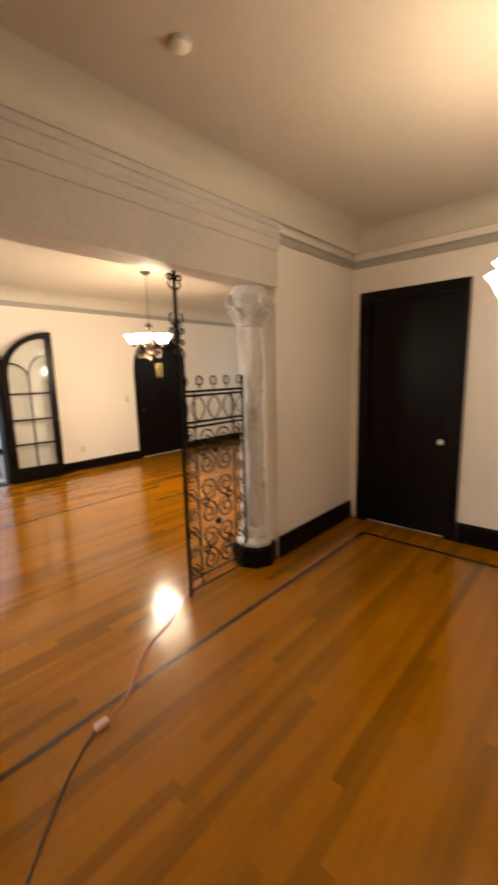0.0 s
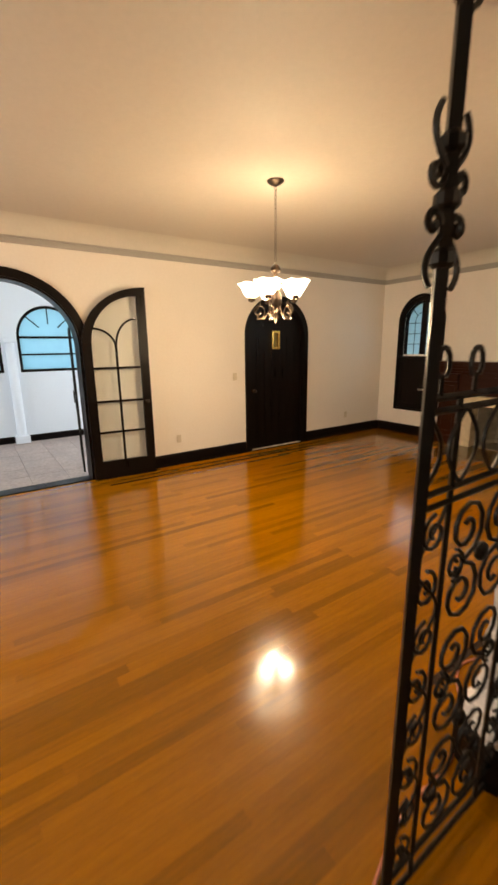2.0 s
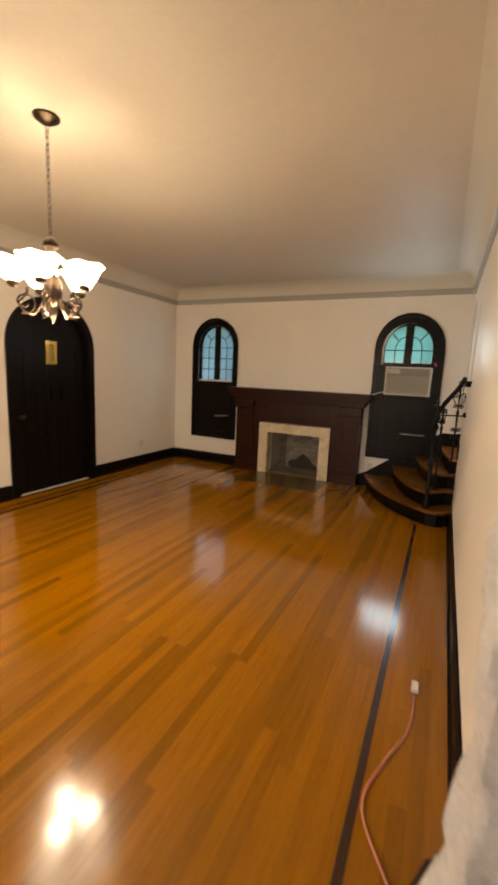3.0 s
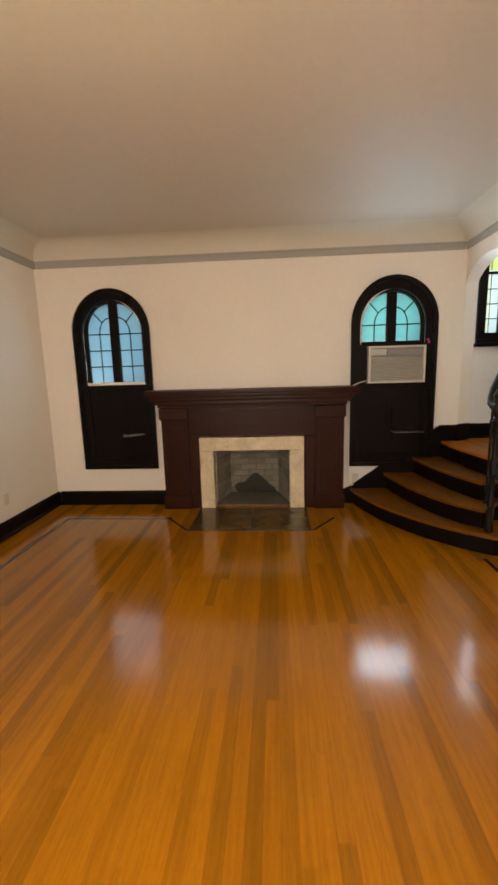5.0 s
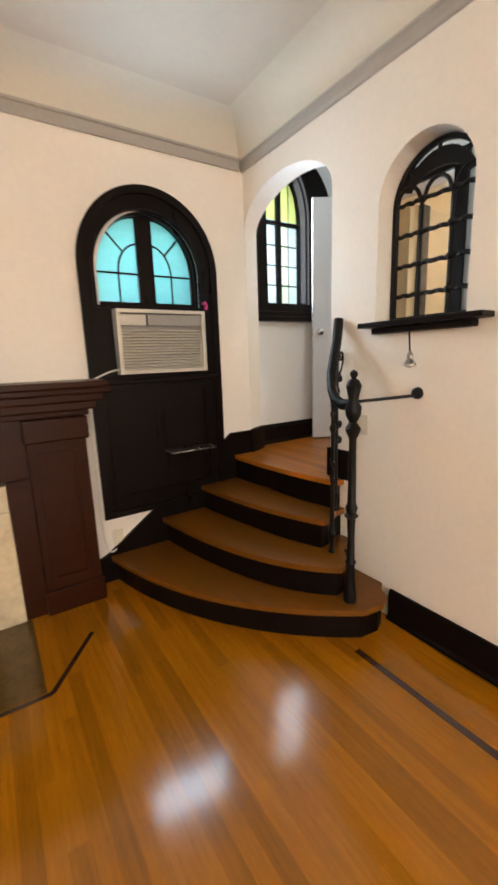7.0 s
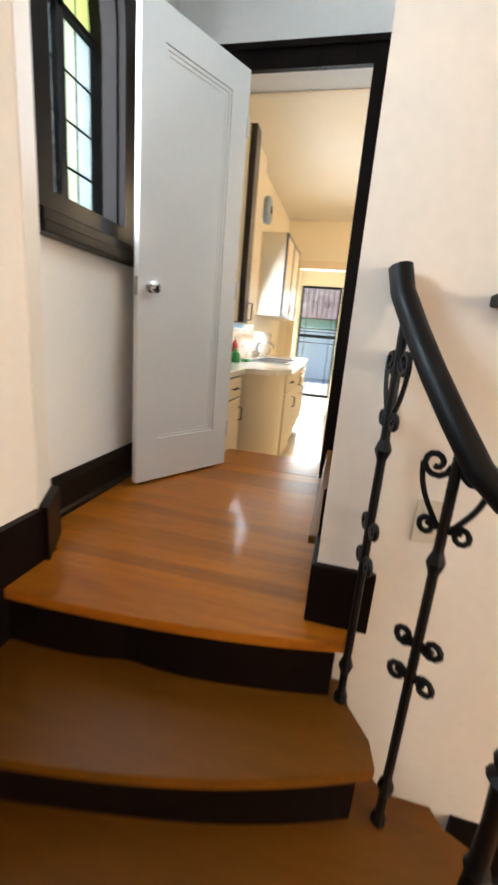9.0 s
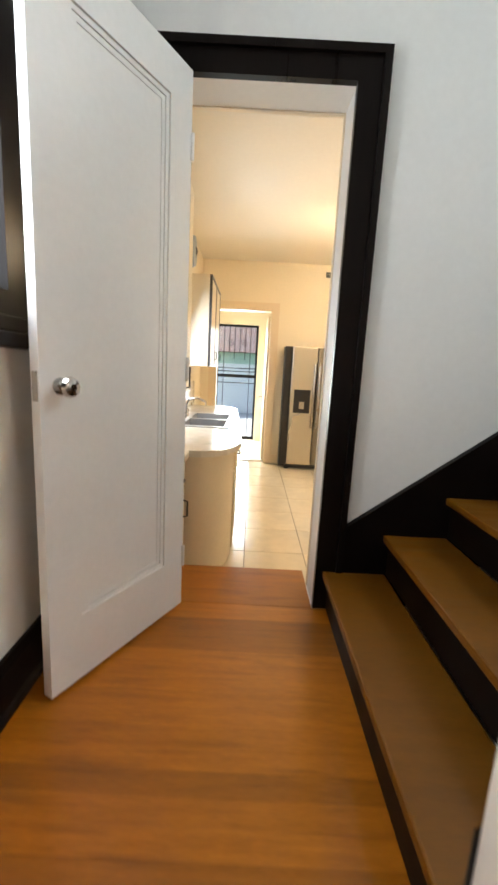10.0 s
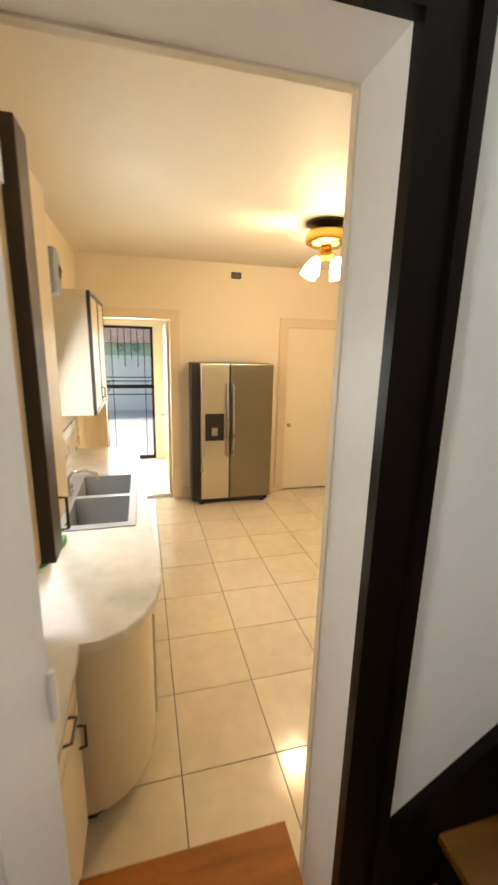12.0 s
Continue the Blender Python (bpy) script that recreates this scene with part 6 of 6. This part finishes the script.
# plain sash windows added out of view, filling the openings cut for extra daylight
def sash_window(x0, x1, z0, z1, y, leaves):
    t = thing("sash_window", "white painted sash window with clear panes, added out of view", "window", (x0 + x1) / 2, y, z0, "sash windows")
    w = (x1 - x0) / leaves
    for k in range(leaves):
        a, b = x0 + k * w + 0.002, x0 + (k + 1) * w - 0.002
        zm = (z0 + z1) / 2
        part("window_frame", slab(bmesh.new(), "y", [rect(a, b, z0 + 0.002, z1 - 0.002), rect(a + 0.05, b - 0.05, z0 + 0.06, zm - 0.02), rect(a + 0.05, b - 0.05, zm + 0.02, z1 - 0.05)], y - 0.025, y + 0.025), WHITE_PAINT, t)
        for c, d in ((z0 + 0.06, zm - 0.02), (zm + 0.02, z1 - 0.05)):
            part("pane", boxed(a + 0.05, b - 0.05, y - 0.002, y + 0.002, c, d), CLEAR, t).visible_shadow = False
    return t
sash_window(-4.6, -2.0, 0.85, 2.45, YS - 0.14, 3)
sash_window(-8.42, -6.18, 1.18, 2.62, -3.53, 2)
sash_window(-8.42, -6.18, 1.18, 2.62, 3.53, 2)
sash_window(-0.55, 0.39, 4.03, 5.07, 2.960, 1)

# ---- outdoors ----
def tree(x, y, h, spread, seed):
    rnd = random.Random(seed)
    t = thing("tree", "leafy green tree outside the house", "tree", x, y, -0.12, "garden trees")
    part("trunk", tube(bmesh.new(), [(x, y, -0.13), (x + 0.05, y, h * 0.3), (x - 0.05, y + 0.08, h * 0.55), (x, y, h * 0.85)], 0.16, 8, taper=[1.3, 1, 0.7, 0.25]), BARK, t, "", True)
    for k in range(6):
        a = rnd.random() * 6.28
        z = h * (0.35 + 0.08 * k)
        part("limb", tube(bmesh.new(), [(x, y, z), (x + spread * 0.4 * math.cos(a), y + spread * 0.4 * math.sin(a), z + h * 0.12), (x + spread * 0.8 * math.cos(a), y + spread * 0.8 * math.sin(a), z + h * 0.2)], 0.06, 6, taper=[1, 0.6, 0.2]), BARK, t)
    verts, faces = [], []
    for _ in range(2600):
        d = Vector((rnd.gauss(0, 1), rnd.gauss(0, 1), rnd.gauss(0, 0.8)))
        d = d.normalized() * spread * (0.35 + 0.65 * rnd.random() ** 0.5) * (0.8 + 0.35 * math.sin(5 * d.x + 3 * d.y))
        c = Vector((x, y, h * 0.72)) + d
        u = Vector((rnd.gauss(0, 1), rnd.gauss(0, 1), rnd.gauss(0, 1))).normalized()
        v = u.orthogonal().normalized()
        r = 0.09 + 0.09 * rnd.random()
        k = len(verts)
        verts += [tuple(c - u * r), tuple(c + v * r * 0.5), tuple(c + u * r), tuple(c - v * r * 0.5)]
        faces.append((k, k + 1, k + 2, k + 3))
    me = bpy.data.meshes.new("crown")
    me.from_pydata(verts, [], faces)
    me.materials.append(FOLIAGE)
    ob = new("crown", me)
    ob.parent = t
    ob.matrix_parent_inverse = t.matrix_world.inverted()
    return t
for i, (x, y, h, s) in enumerate(((6.0, 24.0, 6.0, 2.4), (19.5, 11.0, 6.0, 2.4), (-15.0, 3.5, 5.5, 2.2), (-16.0, -1.5, 6.0, 2.4))):
    tree(x, y, h, s, 20 + i)


# back yard seen through the back door
structure("path", boxed(6.95, 13.5, 5.2, 7.4, -0.118, 0.20, 0.01), mat("concrete_path", (0.50, 0.49, 0.46), 0.85, vary=0.12, scale=2, grain=30, bump=0.2), "pale concrete path behind the back door", "path")
garage = thing("garage", "pale green clapboard garage with a red-brown roof edge", "building", 15.0, 6.4, -0.12)
part("wall", boxed(14.0, 18.0, 2.5, 10.5, -0.12, 2.35), mat("pale_green_siding", (0.42, 0.60, 0.50), 0.6, vary=0.06, scale=2, grain=20, bump=0.05), garage)
for k in range(14):
    part("clapboard", boxed(13.975, 13.999, 2.5, 10.5, -0.10 + k * 0.17, 0.055 + k * 0.17), garage.children[0].data.materials[0], garage)
part("roof", slab(bmesh.new(), "y", [[(13.6, 2.36), (18.4, 2.36), (16.0, 3.9)]], 2.2, 10.8), mat("brown_shingle", (0.22, 0.12, 0.10), 0.85, vary=0.25, scale=3, grain=30, bump=0.3), garage)
part("garage_door", boxed(13.94, 13.974, 5.2, 7.6, -0.11, 1.95, 0.01), WHITE_PAINT, garage, "white garage door")
# ---- floor pieces ----
def plank_mesh(name, w, length, h, material, gap=0.00015):
    bm = boxed(gap, w - gap, gap, length - gap, -0.012, h, 0.0)
    me = bpy.data.meshes.new(name)
    bmesh.ops.recalc_face_normals(bm, faces=bm.faces)
    bm.to_mesh(me)
    bm.free()
    me.materials.append(material)
    return me


def strip_floor(owner, x0, x1, y0, y1, near, w=0.0635, seed=3):
    """Oak strips along y: those in the near stretch are pieces of their own, the rest are one mesh."""
    rnd = random.Random(seed)
    lengths = (0.8, 1.2, 1.6, 2.1, 2.6)
    meshes = {a: plank_mesh("plank", w, a, 0.0, OAK) for a in lengths}
    verts, faces = [], []
    count = 0
    x = x0
    while x < x1 - 0.01:
        wide = min(w, x1 - x)
        y = y0 - rnd.random() * 0.5
        while y < y1:
            a = rnd.choice(lengths)
            s, e = max(y, y0), min(y + a, y1)
            full = s == y and e == y + a and wide == w
            if full and near[0] <= x <= near[1] and near[2] <= y and e <= near[3] and count < 300:
                ob = new("plank", meshes[a])
                ob.matrix_basis = pose(x, y, 0, 0, rnd.uniform(-0.28, 0.28), 0)
                ob.parent = owner
                count += 1
            elif e - s > 0.02:
                g, k = 0.00015, len(verts)
                tip = rnd.uniform(-0.0003, 0.0003)
                verts += [(px, py, pz) for px, t in ((x + g, 0.0), (x + wide - g, tip)) for py in (s + g, e - g) for pz in (-0.012, t)]
                faces += [tuple(k + i for i in q) for q in ((0, 1, 3, 2), (4, 6, 7, 5), (0, 4, 5, 1), (2, 3, 7, 6), (1, 5, 7, 3))]
            y += a
        x += w
    me = bpy.data.meshes.new("planks")
    me.from_pydata(verts, [], faces)
    me.materials.append(OAK_FAR)
    ob = tagged(new("planks", me), kind="stuff")
    ob.parent = owner
    return ob


living = tagged(new("floor_living"), "glossy golden oak strip floor with darker strips", "floor", kind="structure")
strip_floor(living, XL, XR, YS, YF, (-3.9, -1.0, 1.2, 5.8))
dining = tagged(new("floor_dining"), "glossy golden oak strip floor", "floor", kind="structure")
strip_floor(dining, XR + 0.003, 4.0, YS, 2.78, (-0.7, 1.2, -1.5, 2.0), seed=8)

# dark inlay lines let into the oak
for name, x0, x1, y0, y1 in (("inlay_living", -1.20, -1.165, 1.25, 5.02), ("inlay_dining", -0.32, -0.285, YS + 0.4, 2.42),
                             ("inlay_dining_north", -0.284, 3.6, 2.385, 2.42), ("inlay_living_west", -5.27, -5.235, 0.9, 6.0),
                             ("inlay_living_north", -5.234, -4.06, 5.965, 6.0)):
    structure(name, boxed(x0, x1, y0, y1, -0.008, 0.0025), OAK_EDGE, "dark walnut inlay strip in the oak floor", "inlay")

# landing strips across the way
landing = tagged(new("floor_landing"), "worn brown wood strip landing", "floor", kind="structure")
for i in range(20):
    a, b = XR + i * 0.065, XR + (i + 1) * 0.065 - 0.0004
    b = min(b, XK0 - 0.0305)
    if b - a < 0.005:
        break
    y0 = 5.607 if a < XD + 0.03 else 5.58
    part("plank", boxed(a, b, y0, 6.48 if a < -0.76 else 6.56 if a < XD else YL - 0.003, LAND - 0.02, LAND), LANDING, landing)

# kitchen tiles
tiles = tagged(new("tiled_floor"), "glossy cream stone-look floor tiles with thin grey joints", "floor", kind="structure")
tile_mesh = {}
for i in range(14):
    for j in range(11):
        x0, y0 = 0.855 + 0.457 * (i - 1), 6.425 - 0.457 * j
        a, b, c, d = max(x0, XK1 + 0.155), min(x0 + 0.457, 6.78), max(y0, 3.0), min(y0 + 0.457, 6.74)
        if b - a < 0.03 or d - c < 0.03:
            continue
        key = (round(b - a, 3), round(d - c, 3))
        if key not in tile_mesh:
            bm = boxed(0.0025, b - a - 0.0025, 0.0025, d - c - 0.0025, -0.006, 0.0, 0.0015)
            me = bpy.data.meshes.new("tile")
            bmesh.ops.recalc_face_normals(bm, faces=bm.faces)
            bm.to_mesh(me)
            bm.free()
            me.materials.append(TILE)
            tile_mesh[key] = me
        ob = new("tile", tile_mesh[key])
        ob.location = (a, c, KIT)
        ob.parent = tiles

# sunroom flags
flags = tagged(new("flagstone_floor"), "grey flagstone sunroom floor", "floor", kind="structure")
for i in range(7):
    for j in range(16):
        bm = boxed(XL - 0.22 - 0.45 * (i + 1) + 0.002, XL - 0.22 - 0.45 * i - 0.002, -3.5 + 0.45 * j + 0.002, -3.5 + 0.45 * (j + 1) - 0.002, -0.012, -0.001)
        part("flagstone", bm, SUN_FLOOR, flags)
